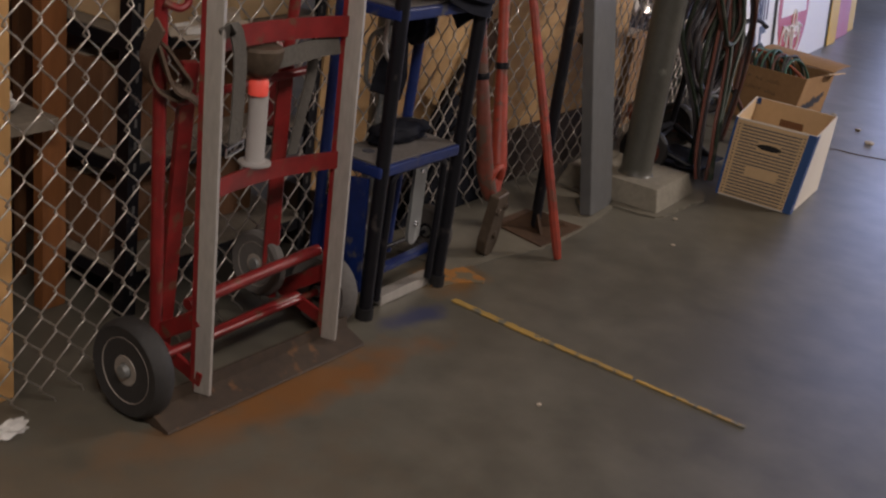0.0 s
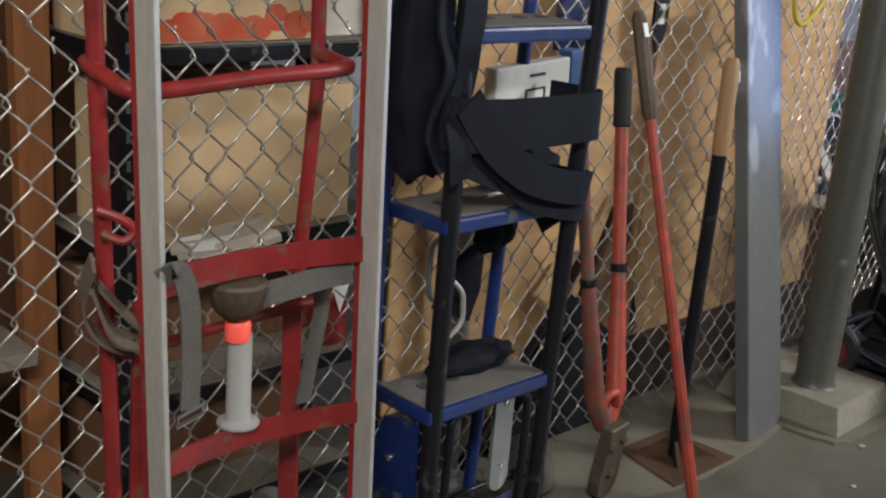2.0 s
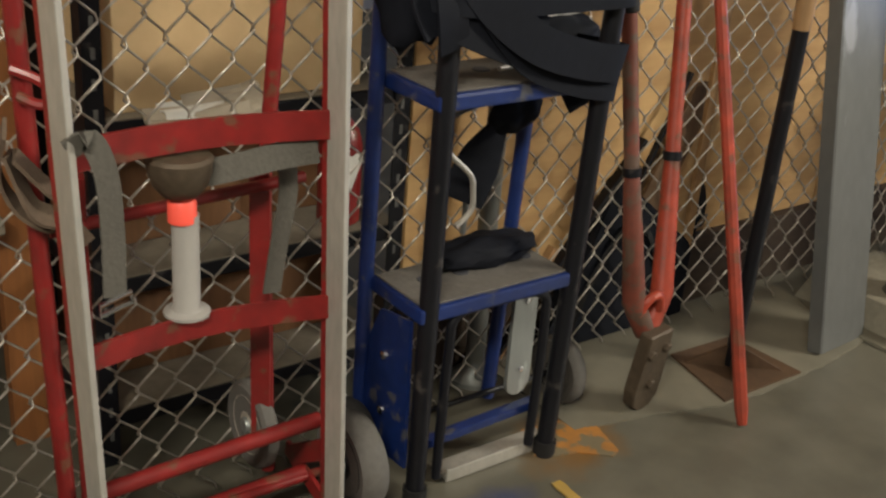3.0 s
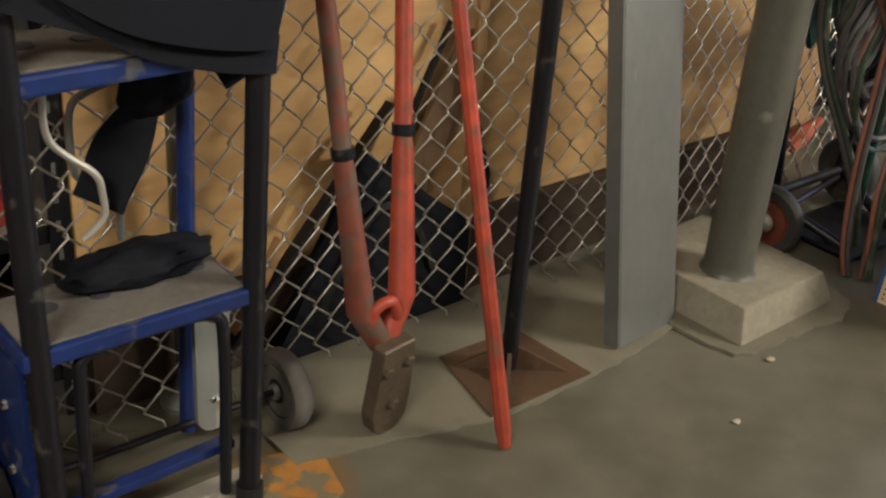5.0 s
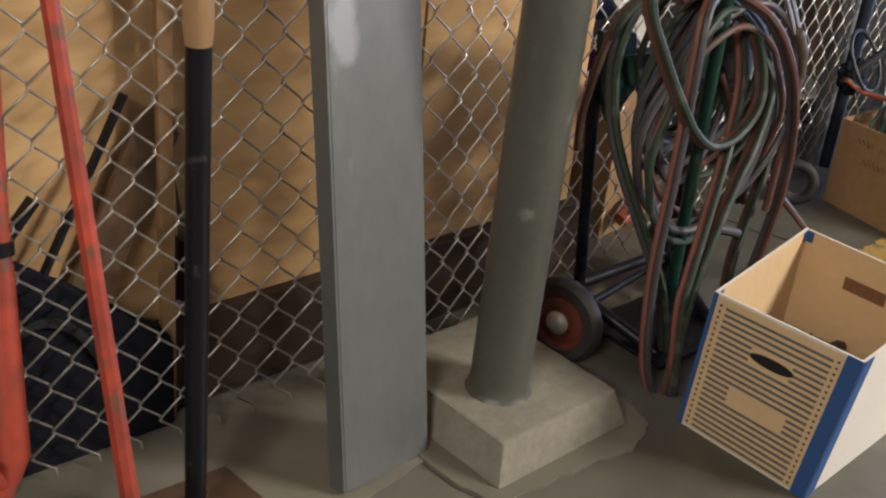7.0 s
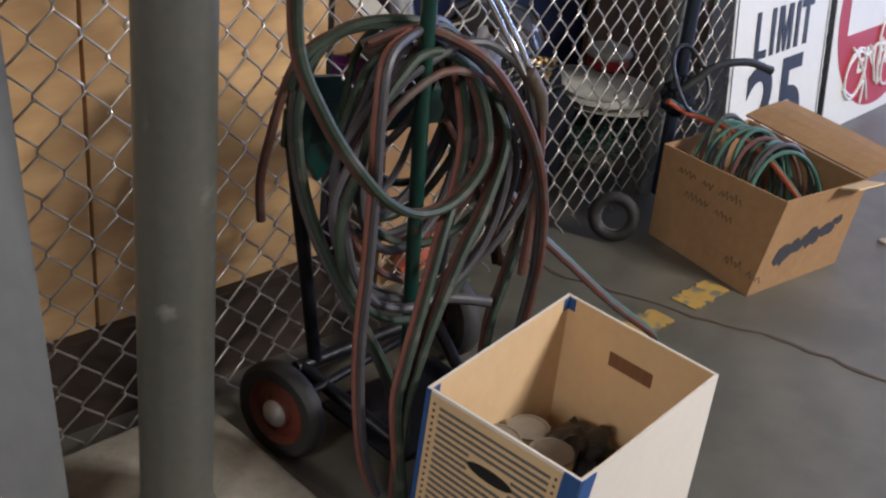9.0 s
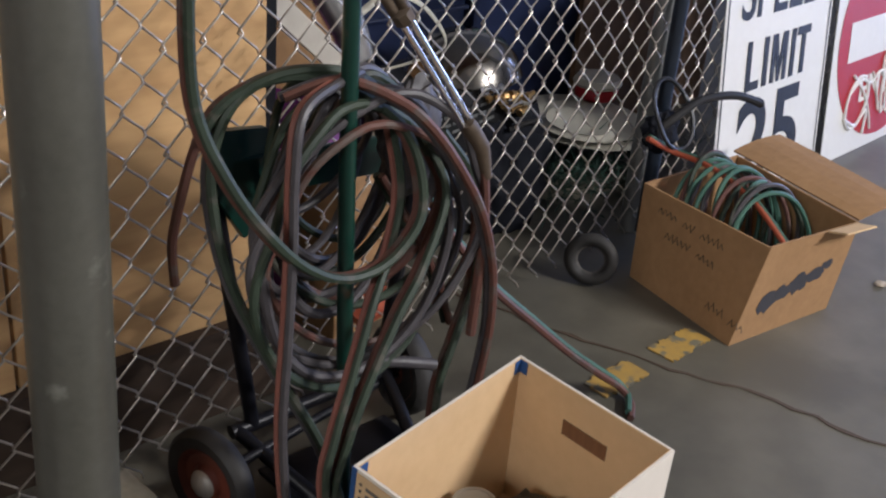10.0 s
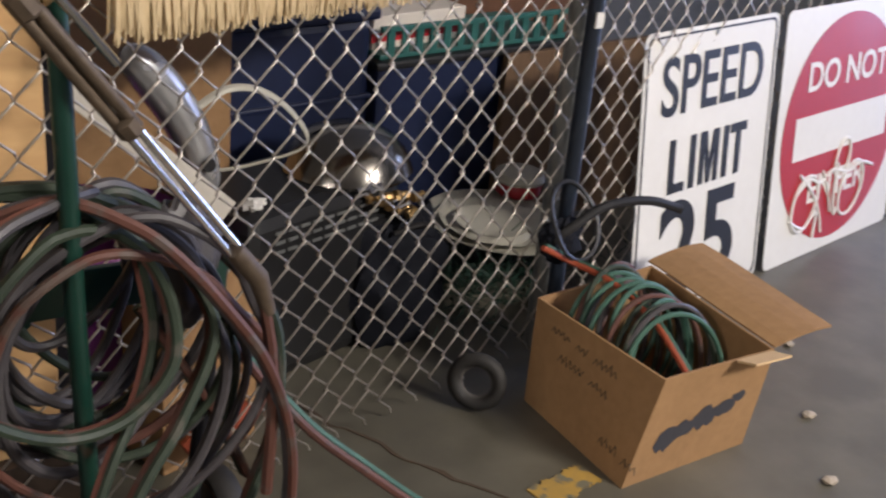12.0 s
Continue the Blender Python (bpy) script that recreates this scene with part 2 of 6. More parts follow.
    "grey_pvc": mat("grey_plastic_tube", (0.34, 0.32, 0.30), (0.26, 0.24, 0.22), 0.5, scale=40, amount=0.5),
    "wood_handle": mat("worn_wooden_handle", (0.34, 0.20, 0.09), (0.2, 0.11, 0.05), 0.6, scale=40, big=8, amount=0.6, stretch=(3, 3, 0.5)),
    "channel": mat("dull_galvanised_channel", (0.175, 0.177, 0.174), (0.105, 0.107, 0.105), 0.5, 0.45, scale=30, big=2.2, amount=0.6, stretch=(1.3, 1.3, 0.7), worn=(0.30, 0.30, 0.31), worn_at=0.64, bump=0.05),
    "brown_board": mat("stained_brown_board", (0.17, 0.10, 0.05), (0.08, 0.045, 0.025), 0.7, scale=30, big=5, amount=0.7, stretch=(3, 3, 0.5)),
    "rusty_red": mat("rust_worn_red_paint", (0.21, 0.048, 0.028), (0.08, 0.03, 0.02), 0.6, scale=40, big=9, amount=0.9, worn=(0.10, 0.058, 0.04), worn_at=0.55, bump=0.25),
    "ink_grey": mat("faded_grey_print", (0.13, 0.125, 0.12), (0.07, 0.07, 0.07), 0.8, scale=60),
    "label": mat("white_label", (0.75, 0.73, 0.68), rough=0.5, scale=40),
}


def soft_patch(m, at, size, turn, colour):
    """Lays a soft-edged patch, such as a stain, of that place, size and turn into a floor's material."""
    nt = m.node_tree
    target = nt.nodes["Principled BSDF"].inputs["Base Color"]
    below = target.links[0].from_socket
    tc = nt.nodes.new("ShaderNodeTexCoord")
    mp = nt.nodes.new("ShaderNodeMapping")
    mp.vector_type = "TEXTURE"
    mp.inputs["Location"].default_value = (at[0], at[1], 0)
    mp.inputs["Rotation"].default_value = (0, 0, math.radians(turn))
    mp.inputs["Scale"].default_value = (size[0], size[1], 1)
    nt.links.new(tc.outputs["Object"], mp.inputs["Vector"])
    far = nt.nodes.new("ShaderNodeVectorMath")
    far.operation = "LENGTH"
    nt.links.new(mp.outputs[0], far.inputs[0])
    rough = nt.nodes.new("ShaderNodeTexNoise")
    rough.inputs["Scale"].default_value, rough.inputs["Detail"].default_value = 14, 7
    nt.links.new(tc.outputs["Object"], rough.inputs["Vector"])
    add = nt.nodes.new("ShaderNodeMath")
    add.operation = "MULTIPLY_ADD"
    add.inputs[1].default_value = 1.3
    nt.links.new(rough.outputs[0], add.inputs[0])
    nt.links.new(far.outputs["Value"], add.inputs[2])
    fade = nt.nodes.new("ShaderNodeMapRange")
    fade.inputs[1].default_value, fade.inputs[2].default_value = 1.05, 1.75
    fade.inputs[3].default_value, fade.inputs[4].default_value = 0.9, 0.0
    nt.links.new(add.outputs[0], fade.inputs[0])
    mix = nt.nodes.new("ShaderNodeMix")
    mix.data_type = "RGBA"
    nt.links.new(fade.outputs[0], mix.inputs[0])
    nt.links.new(below, mix.inputs[6])
    mix.inputs[7].default_value = (*colour, 1)
    nt.links.new(mix.outputs[2], target)


soft_patch(M["concrete"], (-0.10, -0.365), (0.46, 0.085), -7.4, (0.20, 0.085, 0.022))
soft_patch(M["concrete"], (0.66, -0.25), (0.13, 0.10), 20, (0.17, 0.09, 0.03))
soft_patch(M["concrete"], (0.41, -0.325), (0.11, 0.045), -8, (0.045, 0.052, 0.11))
# Wide browner patch over the floor's left end.
soft_patch(M["concrete"], (-0.9, -0.6), (0.8, 0.5), 0, (0.13, 0.10, 0.065))


# ---- helpers for meshes ----
def thing(name, at, label, category, group="", kind=""):
    ob = new(name)
    ob.location = at
    ob.empty_display_size = 0.05
    return tagged(ob, label, category, group, kind)


def part(name, bm, material, parent, label="", smooth=False):
    """Links a mesh given in world places as one object under a thing or part."""
    at = Vector((0, 0, 0))
    p = parent
    while p is not None:
        at += p.location
        p = p.parent
    bmesh.ops.translate(bm, verts=bm.verts, vec=-at)
    bmesh.ops.recalc_face_normals(bm, faces=bm.faces)
    me = bpy.data.meshes.new(name)
    bm.to_mesh(me)
    bm.free()
    if smooth:
        me.shade_smooth()
        me.set_sharp_from_angle(angle=radians(40))
    me.materials.append(material)
    ob = new(name, me)
    ob.parent = parent
    if label:
        ob["label"] = label
    return ob


def solo(name, bm, material, label="", category="", group="", kind="", smooth=False):
    return tagged(part(name, bm, material, None, "", smooth), label, category, group, kind)


def box(bm, size, m, bevel=0.0):
    """A box of that size, its centre at the pose m (or place)."""
    if not isinstance(m, Matrix):
        m = Matrix.Translation(m)
    b = bmesh.new()
    bmesh.ops.create_cube(b, size=1, matrix=Matrix.Diagonal((*size, 1)))
    if bevel:
        bmesh.ops.bevel(b, geom=b.edges[:], offset=bevel, segments=2, affect="EDGES", profile=0.6)
    bmesh.ops.transform(b, matrix=m, verts=b.verts)
    me = bpy.data.meshes.new("tmp")
    b.to_mesh(me)
    b.free()
    bm.from_mesh(me)
    bpy.data.meshes.remove(me)
    return bm


def span(a, b, up=(0, 0, 1)):
    """A pose at the middle of a and b whose z runs from a to b."""
    a, b = Vector(a), Vector(b)
    q = (b - a).to_track_quat("Z", "Y")
    return Matrix.Translation((a + b) / 2) @ q.to_matrix().to_4x4(), (b - a).length


def smooth_line(points, steps=8, closed=False):
    """A Catmull-Rom line through the points."""
    p = [Vector(q) for q in points]
    n = len(p)
    out = []
    for i in range(n if closed else n - 1):
        a, b, c, d = (p[(i + k) % n] if closed else p[min(max(i + k, 0), n - 1)] for k in (-1, 0, 1, 2))
        for s in range(steps):
            t = s / steps
            out.append(0.5 * (2 * b + (c - a) * t + (2 * a - 5 * b + 4 * c - d) * t * t + (3 * b - a - 3 * c + d) * t ** 3))
    if not closed:
        out.append(p[-1])
    return out


def tube(bm, points, r, seg=8, closed=False, flat=1.0):
    """A round (or, with flat under 1, flattened) tube along the points; r is one radius or one for each point."""
    p = [Vector(q) for q in points]
    n = len(p)
    rs = r if isinstance(r, (list, tuple)) else [r] * n
    rings, normal = [], None
    for i in range(n):
        a, b = (p[i - 1] if i or closed else p[i]), (p[(i + 1) % n] if i < n - 1 or closed else p[i])
        t = (b - a).normalized()
        if normal is None:
            normal = t.orthogonal().normalized()
        normal = (normal - t * normal.dot(t)).normalized()
        side = t.cross(normal)
        rings.append([bm.verts.new(p[i] + rs[i] * (math.cos(2 * math.pi * k / seg) * normal + flat * math.sin(2 * math.pi * k / seg) * side)) for k in range(seg)])
    for i in range(n if closed else n - 1):
        a, b = rings[i], rings[(i + 1) % n]
        for k in range(seg):
            bm.faces.new((a[k], a[(k + 1) % seg], b[(k + 1) % seg], b[k]))
    if not closed:
        bm.faces.new(rings[0][::-1])
        bm.faces.new(rings[-1])
    return bm


def rod(bm, a, b, r, seg=12):
    return tube(bm, [a, b], r, seg)


def lathe(bm, profile, m, seg=28):
    """A turned shape: profile of (radius, height) about the z of the pose m."""
    rings = []
    for r, z in profile:
        rings.append([bm.verts.new(m @ Vector((max(r, 1e-4) * math.cos(2 * math.pi * k / seg), max(r, 1e-4) * math.sin(2 * math.pi * k / seg), z))) for k in range(seg)])
    for a, b in zip(rings, rings[1:]):
        for k in range(seg):
            bm.faces.new((a[k], a[(k + 1) % seg], b[(k + 1) % seg], b[k]))
    bm.faces.new(rings[0][::-1])
    bm.faces.new(rings[-1])
    return bm


def ribbon(bm, points, wide, width, thick):
    """A flat strap along the points: wide is its width's direction."""
    wide = Vector(wide).normalized()
    p = [Vector(q) for q in points]
    rings = []
    for i, q in enumerate(p):
        t = (p[min(i + 1, len(p) - 1)] - p[max(i - 1, 0)]).normalized()
        w = (wide - t * wide.dot(t)).normalized()
        h = t.cross(w)
        rings.append([bm.verts.new(q + w * a * width / 2 + h * b * thick / 2) for a, b in ((-1, -1), (1, -1), (1, 1), (-1, 1))])
    for a, b in zip(rings, rings[1:]):
        for k in range(4):
            bm.faces.new((a[k], a[(k + 1) % 4], b[(k + 1) % 4], b[k]))
    bm.faces.new(rings[0][::-1])
    bm.faces.new(rings[-1])
    return bm


def prism(bm, outline, z0, z1, m=None):
    """A straight prism on a flat outline of (x, y)."""
    m = m or Matrix.Identity(4)
    lo = [bm.verts.new(m @ Vector((x, y, z0))) for x, y in outline]
    hi = [bm.verts.new(m @ Vector((x, y, z1))) for x, y in outline]
    n = len(lo)
    for k in range(n):
        bm.faces.new((lo[k], lo[(k + 1) % n], hi[(k + 1) % n], hi[k]))
    bm.faces.new(lo[::-1])
    bm.faces.new(hi)
    return bm


def writing(text, size, m, material, parent, name="lettering", spread=1.0, squeeze=1.0, bold=0.018):
    """Flat letters, a millimetre thick, centred on the pose m."""
    cu = bpy.data.curves.new(name, "FONT")
    cu.body, cu.size, cu.align_x, cu.align_y, cu.extrude, cu.space_character, cu.offset = text, size, "CENTER", "CENTER", 0.0005, spread, size * bold
    tmp = bpy.data.objects.new(name, cu)
    scene.collection.objects.link(tmp)
    me = bpy.data.meshes.new_from_object(tmp.evaluated_get(bpy.context.evaluated_depsgraph_get()))
    bpy.data.objects.remove(tmp)
    bm = bmesh.new()
    bm.from_mesh(me)
    bpy.data.meshes.remove(me)
    bmesh.ops.transform(bm, matrix=m @ Matrix.Diagonal((squeeze, 1, 1, 1)), verts=bm.verts)
    return part(name, bm, material, parent)


def fence_y(x):
    """The line of the fence in plan."""
    return float(np.interp(x, (-1.6, -0.2, 0.5, 1.0, 1.75, 3.35, 6.6), (-0.11, -0.082, -0.04, 0.0, -0.045, 0.142, 0.52)))


# ---- the setting ----
bm = bmesh.new()
for k in range(15):
    for j in range(12):
        x0, y0 = -4 + k * 1.0, -5 + j * 0.75
        v = [bm.verts.new((x, y, 0)) for x, y in ((x0, y0), (x0 + 1, y0), (x0 + 1, y0 + 0.75), (x0, y0 + 0.75))]
        bm.faces.new(v)
bmesh.ops.remove_doubles(bm, verts=bm.verts, dist=1e-4)
box(bm, (15, 9, 0.1), (3.5, -0.5, -0.056))
floor = solo("floor", bm, M["concrete"], "stained grey concrete floor with worn paint and a crack", "floor", kind="structure")


def wall(name, size, at, material="wall", label="plain painted block wall"):
    b = bmesh.new()
    box(b, size, at)
    return solo(name, b, M[material], label, "wall", kind="structure")


wall("wall_north", (15.2, 0.15, 3.0), (3.5, 3.1, 1.5))
wall("wall_south", (15.2, 0.15, 3.0), (3.5, -5.07, 1.5))
wall("wall_west", (0.15, 8.0, 3.0), (-4.07, -0.99, 1.5))
wall("wall_east_upper", (0.15, 8.0, 0.6), (9.07, -0.99, 2.7))
wall("wall_east", (0.15, 2.4, 2.4), (9.07, 1.8, 1.2))
wall("wall_east_end", (0.15, 3.0, 2.4), (9.07, -3.5, 1.2))
bm = bmesh.new()
box(bm, (15.2, 8.3, 0.1), (3.5, -0.99, 3.06))
solo("ceiling", bm, M["ceiling"], "plain painted ceiling", "ceiling", kind="structure")

# Unseen fixtures with glowing tubes, added to house the two lamps.
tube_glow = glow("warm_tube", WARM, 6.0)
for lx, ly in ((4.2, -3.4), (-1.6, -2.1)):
    lamp = thing("ceiling_light", (lx, ly, 3.0), "added fluorescent ceiling light with white housing, out of view", "light", "ceiling lights")
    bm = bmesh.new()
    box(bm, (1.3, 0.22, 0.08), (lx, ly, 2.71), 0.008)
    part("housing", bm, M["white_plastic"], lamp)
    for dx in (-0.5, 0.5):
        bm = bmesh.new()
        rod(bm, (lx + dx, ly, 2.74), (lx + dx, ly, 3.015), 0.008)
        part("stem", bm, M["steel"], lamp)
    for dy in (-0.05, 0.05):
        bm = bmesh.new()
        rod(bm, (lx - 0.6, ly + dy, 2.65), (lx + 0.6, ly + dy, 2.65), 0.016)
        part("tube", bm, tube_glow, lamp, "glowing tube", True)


def floor_mark(name, outline, material, label, z=0.0035):
    b = bmesh.new()
    prism(b, outline, 0.0006, z)
    return solo(name, b, M[material], label, "floor marking", kind="structure")


def ragged(x0, y0, x1, y1, width, seed, n=26):
    """The outline of a worn stripe from one place to another."""
    rnd = random.Random(seed)
    a, b = Vector((x0, y0)), Vector((x1, y1))
    d = (b - a).normalized()
    s = Vector((-d.y, d.x))
    side = [[a.lerp(b, i / n) + sg * s * width * (0.5 + rnd.uniform(-0.10, 0.06)) for i in range(n + 1)] for sg in (1, -1)]
    return [tuple(q) for q in side[0]] + [tuple(q) for q in reversed(side[1])]


floor_mark("floor_line", ragged(0.557, -0.335, 0.541, -0.60, 0.022, 1), "floor_yellow", "thin worn yellow line painted on the concrete")
floor_mark("floor_line", ragged(0.541, -0.605, 0.535, -0.84, 0.016, 2), "floor_yellow", "thin worn yellow line painted on the concrete")
floor_mark("floor_line", ragged(0.534, -0.85, 0.524, -1.11, 0.011, 3), "floor_yellow", "thin worn yellow line painted on the concrete")
floor_mark("paint_patch", [(0.575, -0.25), (0.60, -0.268), (0.655, -0.285), (0.705, -0.328), (0.728, -0.318), (0.742, -0.262), (0.752, -0.225), (0.73, -0.195), (0.68, -0.18), (0.61, -0.172), (0.585, -0.205)], "floor_orange", "worn orange paint patch on the concrete")
floor_mark("floor_stripe", ragged(2.740, -0.266, 2.872, -0.262, 0.062, 4), "floor_yellow", "flaking yellow stripe painted on the concrete")
floor_mark("floor_stripe", ragged(2.945, -0.258, 3.080, -0.250, 0.062, 5), "floor_yellow", "flaking yellow stripe painted on the concrete")
rim = smooth_line([(0.70, -0.225, 0), (0.84, -0.252, 0), (0.97, -0.29, 0), (1.10, -0.313, 0), (1.276, -0.307, 0), (1.40, -0.30, 0), (1.528, -0.28, 0), (1.59, -0.26, 0)], 8)
rnd = random.Random(44)
floor_mark("floor_screed", [(q.x, q.y + rnd.uniform(-0.003, 0.003)) for q in rim] + [(1.59, 0.06), (0.70, 0.06)], "apron", "thin pale screed laid along the fence", 0.0042)
rnd = random.Random(4)
q = Vector((2.752, 0.24))
crack = [q.copy()]
for i in range(46):
    q = q + Vector((0.0098 + rnd.uniform(-0.012, 0.012), -0.0325 + rnd.uniform(-0.008, 0.008)))
    crack.append(q.copy())
outline = [(p.x + rnd.uniform(0.0015, 0.006), p.y) for p in crack] + [(p.x - rnd.uniform(0.0015, 0.006), p.y) for p in reversed(crack)]
floor_mark("floor_crack", outline, "rust_crack", "long wandering crack in the concrete", 0.002)

# bits of litter
for i, (x, y, s) in enumerate(((0.27, -0.75, 0.008), (-0.62, -0.80, 0.007), (1.62, -0.46, 0.012), (1.66, -0.425, 0.009), (3.25, -0.62, 0.03), (3.62, -0.36, 0.02), (3.45, -0.52, 0.02), (1.40, -0.55, 0.01), (3.85, -0.15, 0.018))):
    b = bmesh.new()
    bmesh.ops.create_icosphere(b, subdivisions=1, radius=s)
    for v in b.verts:
        v.co = Vector((x, y, s * 0.28)) + Vector((v.co.x * rnd.uniform(0.7, 1.2), v.co.y * rnd.uniform(0.5, 0.9), v.co.z * 0.3))
    solo("litter_scrap", b, M["paper"], "small pale scrap lying on the concrete", "litter", "litter on the floor")


# ---- the chain-link fence ----
PITCH, RISE = 0.03405, 0.0774


def zigzag(bottom, top, r=0.0020):
    """One bent wire of the mesh, standing at the origin."""
    b = bmesh.new()
    pts = []
    n = int(round((top - bottom) / (RISE / 2)))
    for i in range(n + 1):
        sx = -1 if i % 2 else 1
        z = bottom + i * RISE / 2
        for dz, fx, fy in ((-0.0045, 0.94, -0.6), (0.0045, 0.94, 0.6)):
            pts.append((sx * (PITCH / 2 + 0.0016) * fx, fy * 0.0052 * sx, z + dz))
    tube(b, pts, r, 5)
    return b


fence = thing("chain_link_fence", (1.0, 0, 0), "galvanised chain-link fence of diamond mesh", "fence")
wires = {}


def wire_mesh(key, bottom, top):
    if key not in wires:
        b = zigzag(bottom, top)
        me = bpy.data.meshes.new("wire")
        b.to_mesh(me)
        b.free()
        me.shade_smooth()
        me.materials.append(M["wire"])
        wires[key] = me
    return wires[key]


xs = np.arange(-1.6, 6.4, 0.002)
ys = np.array([fence_y(v) for v in xs])
ss = np.concatenate([[0], np.cumsum(np.hypot(np.diff(xs), np.diff(ys)))])
s_ref = float(np.interp(1.044, xs, ss))
first = math.ceil(-s_ref / PITCH)
k = first
while s_ref + (k + 0.5) * PITCH < ss[-1] - 0.02:
    slack = max(0, -33 - k)
    sk = s_ref + (k + 0.5) * PITCH + 0.00178 * slack
    x = float(np.interp(sk, ss, xs))
    y = fence_y(x)
    turn = math.degrees(math.atan2(fence_y(x + 0.02) - fence_y(x - 0.02), 0.04))
    odd = k % 2
    base = 0.326 - 4 * RISE + (RISE / 2 if odd == 0 else 0) - 0.0016 * slack
    pieces = [("low", 0, 0.975), ("high", 0, 1.10)] if x < 0.62 else [("full", 0, 1.98)]
    for kind, lo, ht in pieces:
        me = wire_mesh((kind, odd), 0.0, ht)
        o = new("wire", me)
        o.parent = fence
        lift = base + 0.004 if kind != "high" else base + 13 * RISE - 0.006
        o.location = (x - 1.0, y - (0.006 if kind == "high" else 0), lift)
        o.rotation_euler = (radians(rnd.uniform(-0.25, 0.25)), radians(rnd.uniform(-0.25, 0.25)), radians(turn))
    k += 1
bm = bmesh.new()
rod(bm, (3.335, 0.165, 0.0), (3.335, 0.165, 2.1), 0.024, 20)
part("fence_post", bm, M["steel"], fence, "galvanised tubular post", True)
bm = bmesh.new()
rod(bm, (3.318, 0.112, 0.02), (3.318, 0.112, 1.9), 0.0165, 16)
navy = solo("navy_pipe", bm, M["navy"], "thin black-blue pipe standing against the fence post", "pipe", smooth=True)
bm = bmesh.new()
box(bm, (0.02, 0.004, 0.03), (3.312, 0.093, 0.742))
part("sticker", bm, M["label"], navy, "small white sticker")
for x in (-1.55, 6.3):
    bm = bmesh.new()
    rod(bm, (x, fence_y(x) + 0.02, 0.0), (x, fence_y(x) + 0.02, 2.1), 0.024, 16)
    part("fence_post", bm, M["steel"], fence, "", True)
bm = bmesh.new()
tube(bm, [(x, fence_y(x) + 0.012, 2.07) for x in (-1.55, -0.2, 0.5, 1.0, 1.75, 3.33, 6.3)], 0.021, 12)
part("top_rail", bm, M["steel"], fence, "", True)


# ---- behind the fence ----
def panel(name, x0, x1, z0, z1, y, thick, material, label, category="board", lean=0.0):
    b = bmesh.new()
    box(b, (x1 - x0, thick, z1 - z0), Matrix.Translation(((x0 + x1) / 2, y, (z0 + z1) / 2)) @ pose(0, 0, 0, lean), 0.0015)
    return solo(name, b, M[material], label, category)


panel("plywood_sheet", 0.50, 1.787, 0.17, 2.1, 0.105, 0.018, "ply", "large yellow plywood sheet standing behind the fence")
panel("plywood_sheet", 1.793, 2.235, 0.17, 2.1, 0.105, 0.018, "ply", "large yellow plywood sheet standing behind the fence")
panel("timber_kerb", 0.50, 2.26, 0.0, 0.17, 0.13, 0.12, "kerb", "dark timber kerb carrying the plywood sheets", "timber")
panel("wall_stud", -0.585, -0.475, 0.0, 2.3, 0.0, 0.05, "stud", "yellow pine stud standing behind the fence", "stud")
panel("wooden_cabinet_side", -1.5, -0.62, 0.0, 2.2, 0.55, 0.03, "warm_wood", "orange-brown wooden panel standing behind the fence", "panel")
panel("wooden_board", -0.212, -0.152, 0.0, 2.1, 0.25, 0.03, "warm_wood", "orange-brown upright wooden board behind the fence", "board")
# Dark strip stands in for the shaded gap beside the shelf unit.
panel("wooden_board", -0.14, -0.122, 0.0, 2.1, 0.42, 0.02, "brown_wood", "narrow dark strip standing in for the shaded gap beside the shelves", "board")
panel("wooden_board", -0.47, -0.40, 0.0, 2.1, 0.36, 0.03, "warm_wood", "orange-brown upright wooden board behind the fence", "board")
panel("shelf_ledge", -0.40, -0.214, 0.43, 0.455, 0.255, 0.15, "dust", "dusty ledge between the boards", "ledge")
panel("plank_partition", -0.62, 0.5, 0.0, 2.2, 0.62, 0.02, "brown_wood", "dark brown wooden panel behind the shelves", "panel")
panel("back_board", 2.2, 3.05, 0.0, 0.92, 1.25, 0.02, "card", "brown fibreboard panel at the back of the store", "board")
panel("back_board", 3.05, 4.3, 0.0, 0.74, 1.0, 0.02, "brown_wood", "dark brown board at the back of the store", "board")

shelf = thing("shelf_unit", (0.20, 0.25, 0), "black slotted metal shelf unit loaded with boxes", "shelf")
for x in (-0.105, 0.492):
    for y in (0.098, 0.392):
        b = bmesh.new()
        sx, sy = (1 if x < 0 else -1), (1 if y < 0.2 else -1)
        box(b, (0.032, 0.003, 2.0), (x + sx * 0.0145, y, 1.0))
        box(b, (0.003, 0.032, 2.0), (x, y + sy * 0.0176, 1.0))
        post = part("upright", b, M["black"], shelf, "black slotted angle post")
        if y < 0.2:
            for k in range(40):
                b = bmesh.new()
                box(b, (0.007, 0.0012, 0.018), (x + sx * 0.016, y - 0.0022, 0.06 + k * 0.048))
                part("slot", b, M["ink_grey"], post)
for z in (0.085, 0.335, 0.605, 0.955, 1.4):
    b = bmesh.new()
    box(b, (0.594, 0.288, 0.030), (0.1935, 0.245, z), 0.003)
    sb = part("shelf_board", b, M["black"], shelf)
    b = bmesh.new()
    box(b, (0.590, 0.284, 0.003), (0.1935, 0.245, z + 0.0168), 0.001)
    part("liner", b, M["dust"], sb, "dusty shelf liner")


